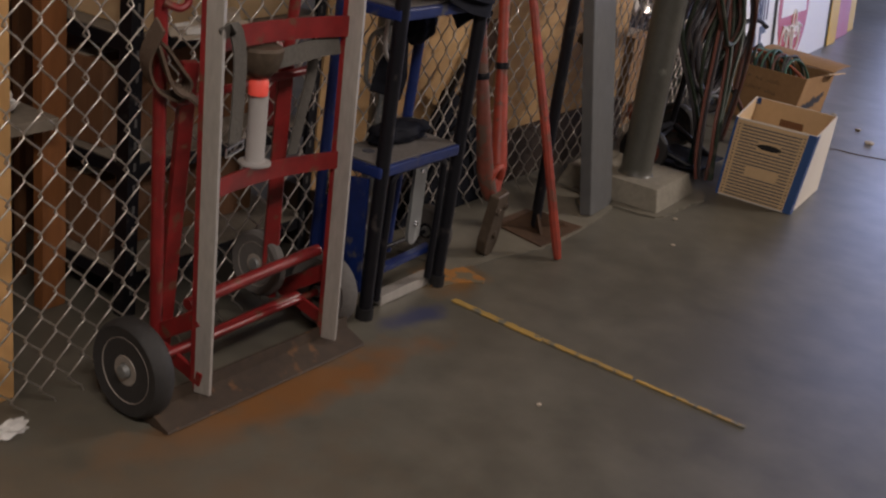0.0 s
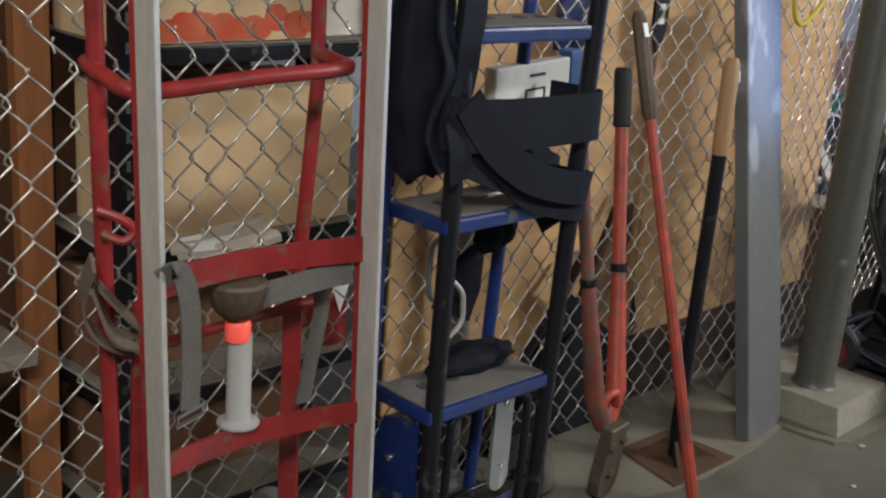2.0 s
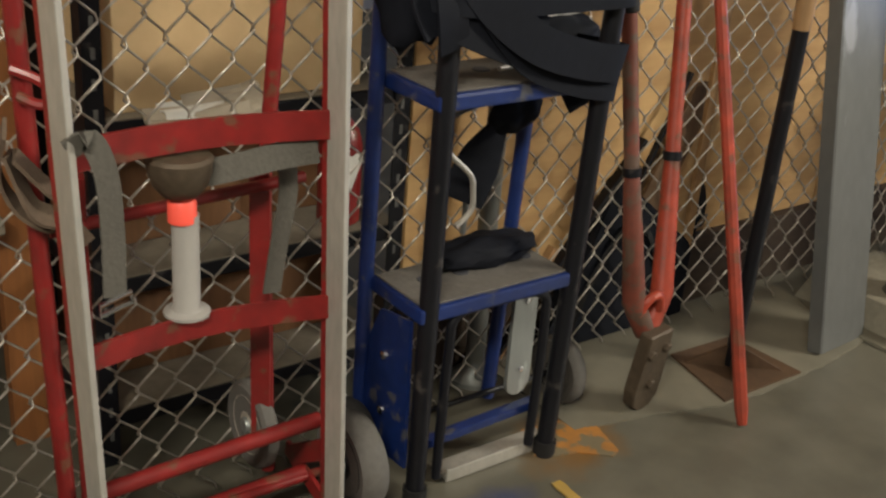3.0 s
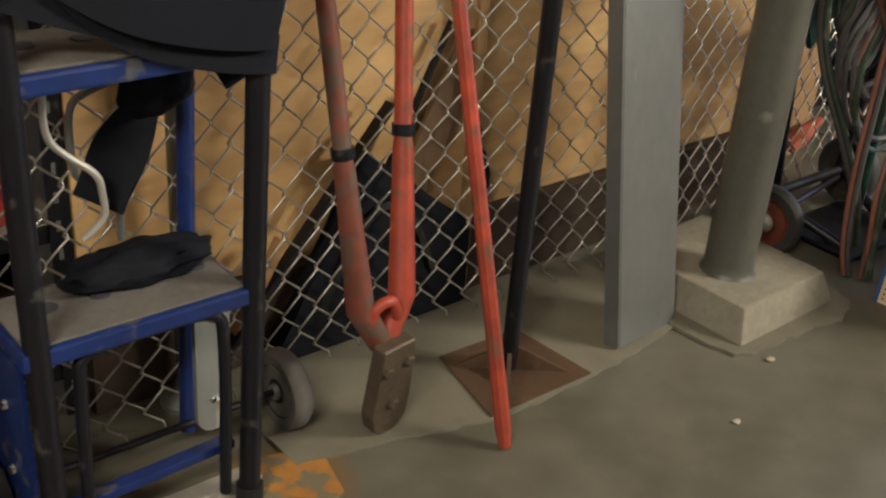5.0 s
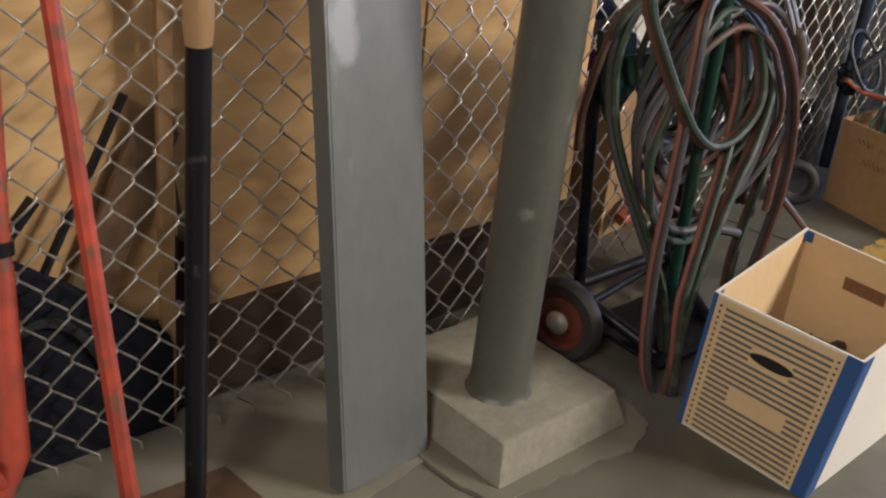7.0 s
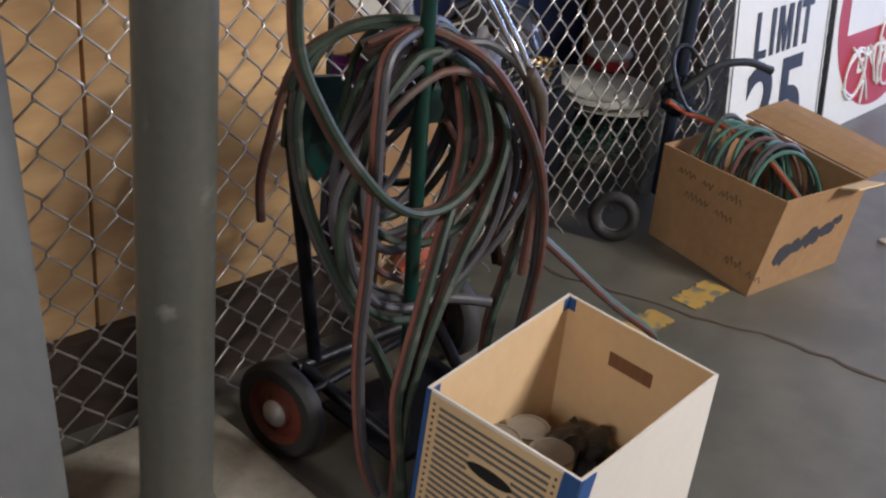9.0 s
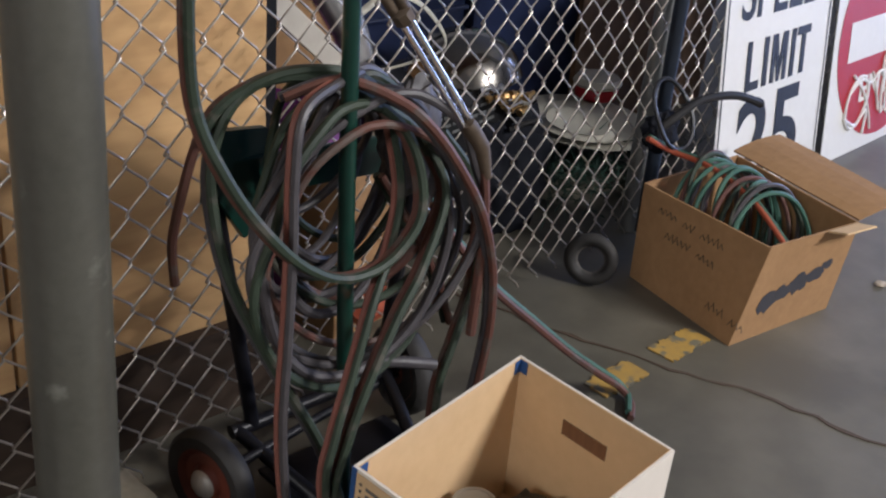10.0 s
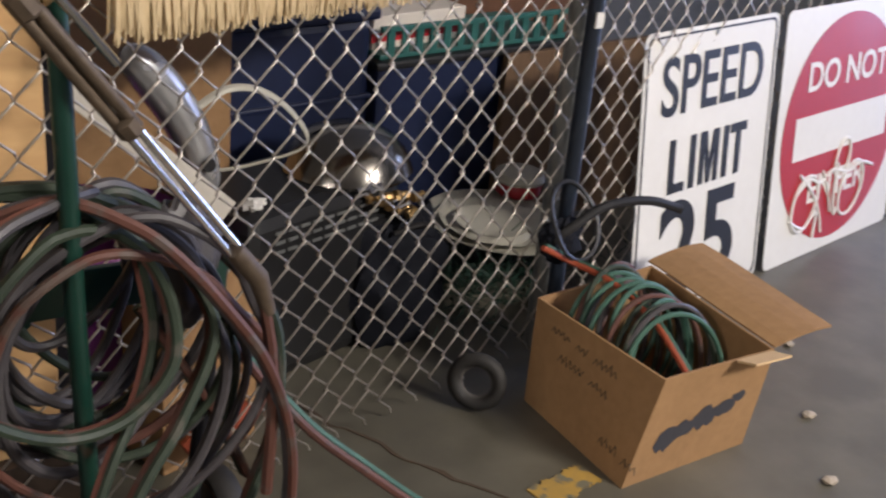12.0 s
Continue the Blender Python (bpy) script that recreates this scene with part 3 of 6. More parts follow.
def carton(name, size, at, turn, material, label, category="box"):
    """A closed carton with flaps' seam and tape, its base at the place."""
    x, y, z = size
    c = thing(name, at, label, category)
    m = Matrix.Translation(at) @ pose(0, 0, 0, 0, 0, turn)
    b = bmesh.new()
    box(b, (x, y, z), m @ Matrix.Translation((0, 0, z / 2)), 0.003)
    part("carton_body", b, M[material], c)
    b = bmesh.new()
    box(b, (x * 0.98, 0.05, 0.0012), m @ Matrix.Translation((0, 0, z + 0.0008)))
    part("tape", b, M["paper"], c, "strip of packing tape")
    return c


carton("cardboard_box", (0.45, 0.24, 0.262), (0.177, 0.245, 0.6245), 0, "card_pale", "pale brown cardboard box on the middle shelf")
carton("cardboard_box", (0.30, 0.15, 0.19), (0.07, 0.30, 0.3545), 4, "old_board", "dusty brown carton set back on the lower shelf")
carton("cardboard_box", (0.22, 0.14, 0.17), (0.34, 0.31, 0.3545), -3, "old_board", "brown carton set back on the lower shelf")
carton("cardboard_box", (0.48, 0.16, 0.17), (0.17, 0.30, 0.1045), 0, "old_board", "dusty brown carton on the bottom shelf")
carton("white_box", (0.16, 0.2, 0.16), (0.40, 0.24, 0.9745), 3, "card_white", "white carton on the upper shelf")
crate = carton("printed_carton", (0.40, 0.22, 0.13), (0.10, 0.22, 0.9745), 2, "card_pale", "buff carton printed with orange-red fruit on the upper shelf")
rnd = random.Random(14)
for i in range(12):
    b = bmesh.new()
    cx, cz, rr = -0.15 + i * 0.029 + rnd.uniform(-0.01, 0.01), 0.024 + rnd.uniform(-0.012, 0.016), rnd.uniform(0.018, 0.036)
    prism(b, [(cx + rr * math.cos(a), max(0.003, cz + 0.95 * rr * math.sin(a))) for a in np.linspace(0, 2 * math.pi, 20, endpoint=False)], -0.001, 0.0012 + 0.0006 * (i % 3), Matrix.Translation((0.1038, 0.11007, 0.9745)) @ pose(0, 0, 0, 90, 0, 2))
    part("fruit_print", b, M["orange_bag"], crate, "orange-red fruit print")
jug = thing("red_jug", (0.385, 0.155, 0.3545), "red plastic jug with a white label on the lower shelf", "jug")
b = bmesh.new()
lathe(b, [(0.034, 0.0), (0.040, 0.006), (0.041, 0.15), (0.034, 0.18), (0.015, 0.205), (0.014, 0.235)], Matrix.Translation((0.385, 0.155, 0.3545)), 24)
part("jug_body", b, M["red"], jug, "", True)
b = bmesh.new()
lathe(b, [(0.017, 0.0), (0.017, 0.018), (0.012, 0.02)], Matrix.Translation((0.385, 0.155, 0.586)), 16)
part("cap", b, M["label"], jug, "white cap", True)
b = bmesh.new()
prism(b, [(0.024, 0.03), (0.0, -0.034), (-0.024, 0.03), (-0.015, 0.04), (0.0, 0.033), (0.015, 0.04)], 0.0, 0.0015, Matrix.Translation((0.383, 0.1125, 0.462)) @ pose(0, 0, 0, 90))
part("paper_label", b, M["label"], jug, "white paper label")
papers = thing("paper_stack", (0.08, 0.075, 0.616), "crumpled papers lying on the shelf's edge", "paper")
for i, (x, w, tip, turn) in enumerate(((0.03, 0.10, 14, -8), (0.075, 0.13, 22, 5), (0.10, 0.10, 30, -4), (0.15, 0.07, 38, 12))):
    b = bmesh.new()
    m = Matrix.Translation((x, 0.072, 0.628 + 0.004 * i)) @ pose(0, 0, 0, tip, rnd.uniform(-5, 5), turn)
    ribbon(b, [m @ Vector((0, -0.032 + 0.008 * k, 0.006 * math.sin(1.3 * k + 2 * i))) for k in range(9)], m.to_3x3() @ Vector((1, 0, 0.05 * i)), w, 0.0012)
    part("sheet", b, M["label" if i == 1 else "paper"], papers, "", True)


def blob(name, centre, radii, material, label, category, seed, rough=0.25, parent=None, floor_z=None, freq=2.0, sub=4):
    b = bmesh.new()
    bmesh.ops.create_icosphere(b, subdivisions=sub, radius=1)
    off = Vector((seed * 3.7, seed * 1.3, seed * 2.1))
    for v in b.verts:
        d = 1 + rough * noise.noise(v.co * freq + off) + rough * 0.5 * noise.noise(v.co * freq * 2.3 + off)
        q = Vector(centre) + Vector([v.co[i] * radii[i] * d for i in range(3)])
        if floor_z is not None:
            q.z = max(q.z, floor_z)
        v.co = q
    if parent is not None:
        return part(name, b, M[material], parent, label, True)
    return solo(name, b, M[material], label, category, smooth=True)


blob("crumpled_paper", (-0.31, 0.27, 0.48), (0.045, 0.04, 0.03), "label", "crumpled white paper lying on the ledge", "paper", 19, 0.5, floor_z=0.4555)

blob("crumpled_wrapper", (-0.56, -0.125, 0.012), (0.03, 0.015, 0.014), "label", "crumpled white wrapper lying on the concrete", "litter", 23, 0.6, floor_z=0.001)

# dark clutter against the plywood
bag = thing("black_bag", (0.83, 0.06, 0.0), "slumped black bag with a carrying strap behind the fence", "bag")
b = bmesh.new()
prism(b, [(0.80, 0.004), (0.86, 0.10), (0.95, 0.25), (0.984, 0.375), (1.0, 0.385), (1.10, 0.308), (1.16, 0.25), (1.245, 0.195), (1.262, 0.17), (1.262, 0.004)], -0.062, -0.026, pose(0, 0, 0, 90))
bmesh.ops.bevel(b, geom=b.edges[:], offset=0.006, segments=2, affect="EDGES")
part("bag_body", b, M["black_strap"], bag, "", True)
b = bmesh.new()
ribbon(b, smooth_line([(0.90, 0.022, 0.06), (0.94, 0.018, 0.16), (1.02, 0.016, 0.27), (1.10, 0.02, 0.24), (1.17, 0.022, 0.10)], 6), (0.2, 0.1, 1), 0.014, 0.003)
part("carrying_strap", b, M["grip"], bag, "dark webbing strap", True)


def leaning_bar(name, a, b2, width, thick, material, label, category="board"):
    m, length = span(a, b2)
    b = bmesh.new()
    box(b, (width, thick, length), m, 0.002)
    return solo(name, b, M[material], label, category)


b = bmesh.new()
prism(b, [(0.985, 0.012), (1.06, 0.012), (1.30, 0.50), (1.276, 0.552), (1.238, 0.548)], -0.084, -0.072, pose(0, 0, 0, 90))
bmesh.ops.bevel(b, geom=b.edges[:], offset=0.0015, segments=1, affect="EDGES")
solo("leaning_board", b, M["brown_board"], "brown board leaning behind the fence", "board")
leaning_bar("black_stick", (0.66, 0.02, 0.012), (1.055, 0.035, 0.462), 0.022, 0.012, "black", "thin black bar leaning behind the fence", "bar")
leaning_bar("black_stick", (1.02, 0.045, 0.25), (1.21, 0.07, 0.58), 0.012, 0.01, "black", "thin black bar leaning behind the fence", "bar")
leaning_bar("wooden_stake", (0.69, 0.03, 0.012), (0.83, 0.03, 0.26), 0.022, 0.016, "wood_handle", "thin pale stake leaning behind the fence", "stake")
putty = thing("putty_knife", (1.31, 0.07, 0.17), "broad bright-bladed knife with a black handle standing on the kerb", "tool")
b = bmesh.new()
prism(b, [(1.292, 0.43), (1.304, 0.36), (1.318, 0.33), (1.322, 0.29), (1.296, 0.32)], -0.078, -0.075, pose(0, 0, 0, 90))
part("blade", b, M["chrome"], putty, "bright steel blade")
b = bmesh.new()
prism(b, [(1.294, 0.325), (1.322, 0.30), (1.338, 0.25), (1.336, 0.22), (1.300, 0.20), (1.288, 0.21)], -0.082, -0.070, pose(0, 0, 0, 90))
part("handle", b, M["black"], putty, "black handle")
b = bmesh.new()
tube(b, smooth_line([(1.288, 0.072, 0.212), (1.31, 0.07, 0.200), (1.332, 0.07, 0.206), (1.345, 0.072, 0.225)], 5), 0.005, 8)
part("guard", b, M["chrome"], putty, "bright wire guard", True)
b = bmesh.new()
rod(b, (1.315, 0.076, 0.172), (1.315, 0.076, 0.215), 0.006)
part("tang", b, M["black"], putty, "", True)
panel("wooden_lath", 1.248, 1.272, 0.006, 1.9, 0.046, 0.012, "wood_handle", "pale wooden lath standing before the plywood", "lath")

# hung on the fence high up
b = bmesh.new()
prism(b, [(-0.03, 0.16), (0.03, 0.16), (0.026, -0.08), (0.004, -0.135), (-0.004, -0.135), (-0.024, -0.08)], -0.004, 0.004, Matrix.Translation((1.24, 0.04, 1.06)) @ pose(0, 0, 0, 90))
blade = solo("machete", b, M["black"], "black pointed blade with pale lettering bars hung behind the fence", "tool")
for i in range(5):
    b = bmesh.new()
    box(b, (0.022, 0.0015, 0.014), (1.24, 0.035, 1.0 + 0.032 * i))
    part("lettering_bar", b, M["label"], blade)
b = bmesh.new()
box(b, (0.10, 0.02, 0.30), (0.94, 0.05, 1.09), 0.008)
solo("blue_case", b, M["blue"], "dark blue case hung behind the fence", "case")
b = bmesh.new()
loop = [(1.70, fence_y(1.7) - 0.03, 1.3), (1.665, -0.06, 1.12), (1.66, -0.06, 1.04), (1.70, -0.06, 0.995), (1.76, -0.06, 1.02), (1.80, -0.06, 1.08), (1.80, -0.06, 1.3)]
tube(b, smooth_line(loop, 8), 0.006, 8)
solo("yellow_rope", b, M["rope"], "loop of yellow rope tied to the fence", "rope", smooth=True)



# ---- the red appliance truck ----
def wheel(parent, centre, axis, r, width, tyre, hub, name="wheel"):
    """A solid wheel: tyre with a rounded tread, a dished disc and an axle cap."""
    m = Matrix.Translation(centre) @ Vector(axis).to_track_quat("Z", "Y").to_matrix().to_4x4()
    b = bmesh.new()
    w = width / 2
    lathe(b, [(r * 0.66, -w * 0.8), (r * 0.9, -w), (r * 0.985, -w * 0.6), (r, 0), (r * 0.985, w * 0.6), (r * 0.9, w), (r * 0.66, w * 0.8), (r * 0.64, 0), (r * 0.60, -w * 0.8)][:-1], m, 36)
    ty = part(name, b, M[tyre], parent, "", True)
    b = bmesh.new()
    lathe(b, [(0.001, -w * 0.75), (r * 0.3, -w * 0.85), (r * 0.34, -w * 0.45), (r * 0.55, -w * 0.4), (r * 0.67, -w * 0.86), (r * 0.67, w * 0.86), (r * 0.55, w * 0.4), (r * 0.34, w * 0.45), (r * 0.3, w * 0.95), (0.001, w * 0.95)], m, 28)
    part("rim", b, M[hub], ty, "", True)
    b = bmesh.new()
    lathe(b, [(0.012, -w * 1.25), (0.014, -w), (0.014, w), (0.012, w * 1.25)], m, 12)
    part("axle_cap", b, M["steel"], ty, "", True)
    if hub == "hub_red":
        b = bmesh.new()
        lathe(b, [(0.024, w * 0.8), (0.023, w * 1.1), (0.017, w * 1.45), (0.008, w * 1.62), (0.001, w * 1.66)], m, 20)
        part("hub_cap", b, M["alu"], ty, "dull domed hub cap", True)
    return ty


A, B = Vector((-0.242, -0.285, 0)), Vector((0.120, -0.297, 0))
U = (B - A).normalized()
W = Vector((-U.y, U.x, 0))
UP = Vector((0, 0, 1))


def at(u, v, z):
    """A place on the truck: along its width, backwards, and up."""
    return A + U * (u - 0.033 * z) + W * (v - 0.010 * z) + UP * z


WID = (B - A).length
truck = thing("appliance_truck", (A + B) / 2, "red steel appliance hand truck with grey rail strips, parked upright", "hand truck")
for u in (0, WID):
    b = bmesh.new()
    m, length = span(at(u, 0, 0.03), at(u, 0, 1.52))
    box(b, (0.034, 0.010, length), m, 0.002)
    rail = part("rail", b, M["alu"], truck, "dull grey metal rail strip")
    b = bmesh.new()
    m2 = span(at(u, 0.022, 0.03), at(u, 0.022, 1.5))[0]
    box(b, (0.012, 0.022, 1.46), m2, 0.002)
    part("rail_web", b, M["red"], truck)
for z, h in ((0.717, 0.040), (0.442, 0.036), (1.32, 0.045)):
    b = bmesh.new()
    pts = [at(WID * s, 0.010 + 0.028 * math.sin(math.pi * s), z) for s in np.linspace(0.0, 1.0, 13)]
    ribbon(b, pts, (0, 0, 1), h, 0.005)
    part("cross_strap", b, M["red"], truck, "bowed red cross strap", True)
for z, v in ((0.985, 0.03),):
    b = bmesh.new()
    pts = smooth_line([at(-0.012, 0.15, z + 0.01), at(-0.012, 0.10, z), at(0.012, 0.035, z - 0.012), at(WID * 0.5, 0.03, z), at(WID - 0.035, 0.035, z + 0.005), at(WID - 0.014, 0.08, z + 0.008), at(WID - 0.012, 0.13, z + 0.012)], 6)
    tube(b, pts, 0.0115, 10)
    part("loop_handle", b, M["red"], truck, "", True)
for u, foot, v, r in ((-0.007, -0.007, 0.13, 0.0125), (WID - 0.012, WID - 0.050, 0.13, 0.0115)):
    b = bmesh.new()
    tube(b, [at(foot, v, 0.10), at(foot, v, 0.58), at(u, v, 0.95), at(u, v, 1.45)], r, 12)
    part("rear_tube", b, M["red"], truck, "", True)
for u, v0, z0, v1, z1 in ((0.035, 0.16, 0.06, 0.10, 0.66), (WID - 0.058, 0.135, 0.16, 0.12, 0.62)):
    b = bmesh.new()
    m, length = span(at(u, v0, z0), at(u, v1, z1))
    box(b, (0.03, 0.018, length), m, 0.002)
    part("rear_leg", b, M["red"], truck)
for z, v, r in ((0.215, 0.05, 0.0125), (0.085, 0.10, 0.0125), (0.60, 0.10, 0.009)):
    b = bmesh.new()
    tube(b, [at(0.0, v, z - 0.012), at(WID * 0.5, v, z), at(WID, v, z + 0.01)], r, 10)
    part("cross_tube", b, M["red"], truck, "", True)
for u in (-0.005, WID + 0.005):
    b = bmesh.new()
    m, length = span(at(u, 0.015, 0.19), at(u, 0.16, 0.09))
    box(b, (0.008, 0.034, length), m, 0.002)
    m, length = span(at(u, 0.0, 0.06), at(u, 0.17, 0.10))
    box(b, (0.008, 0.03, length), m, 0.002)
    part("wheel_bracket", b, M["red"], truck)
b = bmesh.new()
rod(b, at(-0.14, 0.066, 0.098), at(WID + 0.12, 0.10, 0.088), 0.008)
part("axle", b, M["red"], truck, "", True)
wheel(truck, at(-0.112, 0.068, 0.098), U, 0.098, 0.046, "black_tyre", "hub")
wheel(truck, at(WID + 0.09, 0.10, 0.087), U, 0.087, 0.05, "tyre", "black")
wheel(truck, at(WID - 0.058, 0.165, 0.168), U, 0.074, 0.028, "tyre", "hub", "caster")
b = bmesh.new()
m = Matrix.Translation(at(WID / 2 - 0.015, 0.018, 0)) @ Matrix.Rotation(math.atan2(U.y, U.x), 4, "Z")
prism(b, [(0.014, 0.003), (-0.052, 0.001), (-0.058, 0.003), (-0.056, 0.007), (-0.004, 0.028), (0.0, 0.052), (0.006, 0.052), (0.006, 0.018), (0.014, 0.014)], -0.285, 0.275, m @ Matrix(((0, 0, 1, 0), (1, 0, 0, 0), (0, 1, 0, 0), (0, 0, 0, 1))))
part("toe_plate", b, M["toe"], truck, "dark scuffed steel toe plate")
# strap, ratchet and tube hanging on the truck
strap = thing("tie_down_strap", at(WID * 0.2, -0.01, 0.5), "worn grey webbing strap with a metal buckle hanging on the truck", "strap")
b = bmesh.new()
ribbon(b, smooth_line([at(0.0, -0.012, 0.735), at(0.026, -0.016, 0.745), at(0.042, -0.016, 0.70), at(0.045, -0.014, 0.62), at(0.042, -0.012, 0.538)], 6), U, 0.029, 0.004)
part("webbing", b, M["strap"], strap, "", True)
b = bmesh.new()
ribbon(b, smooth_line([at(0.185, 0.045, 0.66), at(0.21, 0.042, 0.662), at(0.25, 0.036, 0.668), at(0.29, 0.028, 0.676), at(WID - 0.02, 0.02, 0.68)], 6), (0, 0.25, 1), 0.036, 0.004)
part("webbing", b, M["strap"], strap, "", True)
b = bmesh.new()
ribbon(b, smooth_line([at(0.315, 0.06, 0.66), at(0.322, 0.07, 0.60), at(0.312, 0.08, 0.52), at(0.304, 0.09, 0.44)], 6), U, 0.028, 0.004)
part("webbing", b, M["strap"], strap, "", True)
for ring_pts, wide in (([at(-0.042, 0.09, 0.735), at(-0.048, 0.12, 0.67), at(-0.03, 0.12, 0.62), at(0.005, 0.10, 0.60), at(0.02, 0.09, 0.63), at(-0.004, 0.085, 0.66), at(-0.034, 0.09, 0.70)], (0.3, 1, 0.2)), ([at(-0.04, 0.10, 0.70), at(-0.02, 0.085, 0.63), at(0.012, 0.08, 0.61), at(0.035, 0.06, 0.58)], (0.4, 1, 0.4))):
    b = bmesh.new()
    ribbon(b, smooth_line(ring_pts, 6), wide, 0.040, 0.005)
    part("webbing", b, M["brown_strap"], strap, "bunched brown webbing", True)
b = bmesh.new()
tube(b, smooth_line([at(-0.022, 0.115, 0.80), at(0.005, 0.10, 0.788), at(0.02, 0.09, 0.772), at(0.005, 0.095, 0.758), at(-0.018, 0.11, 0.768)], 5), 0.007, 8)
part("latch", b, M["red"], truck, "red bent latch", True)
b = bmesh.new()
c = at(0.042, -0.014, 0.527)
tube(b, [c - U * 0.020 + UP * 0.002, c + U * 0.020 + UP * 0.014, c + U * 0.020 - UP * 0.000, c - U * 0.020 - UP * 0.012], 0.0035, 8, True)
part("buckle", b, M["chrome"], strap, "shiny metal buckle", True)
b = bmesh.new()
lathe(b, [(0.010, 0.024), (0.040, 0.021), (0.044, 0.016), (0.042, 0.0), (0.036, -0.02), (0.024, -0.034), (0.014, -0.038)], Matrix.Translation(at(0.158, 0.05, 0.668)), 20)
part("ratchet_drum", b, M["tool_steel"], strap, "dusty brown ratchet drum", True)
b = bmesh.new()
rod(b, at(0.158, 0.05, 0.688), at(0.158, 0.05, 0.722), 0.006)
part("pin", b, M["steel"], strap, "", True)
pump = thing("grey_tube", at(0.158, 0.05, 0.432), "grey tube with a fluorescent orange cap standing on the cross strap", "tube")
b = bmesh.new()
lathe(b, [(0.032, 0.0), (0.032, 0.004), (0.021, 0.007), (0.0185, 0.012), (0.0185, 0.145)], Matrix.Translation(at(0.158, 0.05, 0.459)), 20)
part("tube_body", b, M["grey_pvc"], pump, "", True)
b = bmesh.new()
lathe(b, [(0.0192, 0.0), (0.0192, 0.026), (0.016, 0.031)], Matrix.Translation(at(0.158, 0.05, 0.596)), 20)
part("cap", b, M["fluorescent_orange"], pump, "fluorescent orange cap", True)


# ---- the blue ladder truck ----
ladder = thing("ladder_truck", (0.46, -0.2, 0), "blue and black steel ladder hand truck with dusty treads", "step ladder")
LX0, LX1 = 0.308, 0.600


def lad(s, v, z):
    """A place on the ladder: 0 to 1 across its front, backwards, up."""
    return Vector((LX0 + (LX1 - LX0) * s + (0.03 * s - 0.012) * z, -0.250 + v - 0.02 * z, z))


for s in (0, 1):
    b = bmesh.new()
    tube(b, [lad(s, 0, 0.012), lad(s, 0, 0.6), lad(s, 0, 1.45)], 0.0165, 12)
    part("front_rail", b, M["black"], ladder, "black front rail", True)
    b = bmesh.new()
    rod(b, lad(s, 0, 0.0), lad(s, 0, 0.03), 0.021)
    part("rubber_foot", b, M["grip"], ladder, "", True)
    b = bmesh.new()
    tube(b, [lad(s - 0.08, 0.15, 0.05), lad(s - 0.09, 0.14, 0.6), lad(s - 0.09, 0.13, 1.4)], 0.013, 12)
    part("rear_leg", b, M["blue"], ladder, "blue rear leg", True)
for z in (0.365, 0.715, 1.03):
    b = bmesh.new()
    m = Matrix.Translation((lad(0.45, 0.065, z))) @ pose(0, 0, 0, 0, 0, 0)
    box(b, (0.315, 0.150, 0.026), m, 0.005)
    st = part("step", b, M["blue"], ladder, "blue step")
    b = bmesh.new()
    box(b, (0.300, 0.134, 0.004), m @ Matrix.Translation((0, 0, 0.0152)), 0.001)
    part("tread", b, M["tread"], st, "dusty grey tread")
    for dx in (-0.09, -0.02, 0.06, 0.12):
        b = bmesh.new()
        lathe(b, [(0.0145, 0.0), (0.0135, 0.0015)], m @ Matrix.Translation((dx, 0.01 + 0.3 * dx * dx, 0.0174)), 12)
        part("tread_hole", b, M["ink_dark"], st)
b = bmesh.new()
tube(b, smooth_line([lad(0.16, 0.005, 0.03), lad(0.17, 0.005, 0.28), lad(0.21, 0.005, 0.345), lad(0.5, 0.005, 0.352), lad(0.8, 0.005, 0.345), lad(0.86, 0.005, 0.28), lad(0.87, 0.005, 0.03)], 5), 0.009, 10)
part("front_hoop", b, M["black"], ladder, "black tubular hoop", True)
b = bmesh.new()
m, length = span(lad(0.1, 0.03, 0.09), lad(0.95, 0.03, 0.10))
box(b, (0.022, 0.016, length), m, 0.003)
part("lower_bar", b, M["blue"], ladder)
b = bmesh.new()
prism(b, [(-0.243, 0.07), (-0.1, 0.06), (-0.09, 0.2), (-0.15, 0.33), (-0.235, 0.345)], 0.285, 0.292, Matrix(((0, 0, 1, 0), (1, 0, 0, 0), (0, 1, 0, 0), (0, 0, 0, 1))))
part("side_plate", b, M["blue"], ladder, "blue side plate")
for z in (0.147, 0.253):
    b = bmesh.new()
    lathe(b, [(0.009, 0), (0.008, 0.005), (0.003, 0.007)], Matrix.Translation((0.285, -0.17, z)) @ pose(0, 0, 0, 0, -90), 12)
    part("bolt", b, M["chrome"], ladder, "bright bolt", True)
b = bmesh.new()
box(b, (0.245, 0.05, 0.008), (0.508, -0.212, 0.008), 0.002)
box(b, (0.245, 0.006, 0.026), (0.508, -0.235, 0.014), 0.002)
part("toe_plate", b, M["alu"], ladder, "pale aluminium toe plate")
b = bmesh.new()
pl = [(0.030 * math.cos(a), 0.095 + 0.030 * math.sin(a)) for a in np.linspace(0, math.pi, 10)] + [(-0.030 * math.cos(a), -0.095 - 0.030 * math.sin(a)) for a in np.linspace(0, math.pi, 10)]
prism(b, pl, -0.004, 0.004, Matrix.Translation((0.586, -0.17, 0.215)) @ pose(0, 0, 0, 90, 0, 6))
end_plate = part("round_ended_plate", b, M["steel"], ladder, "galvanised round-ended plate")
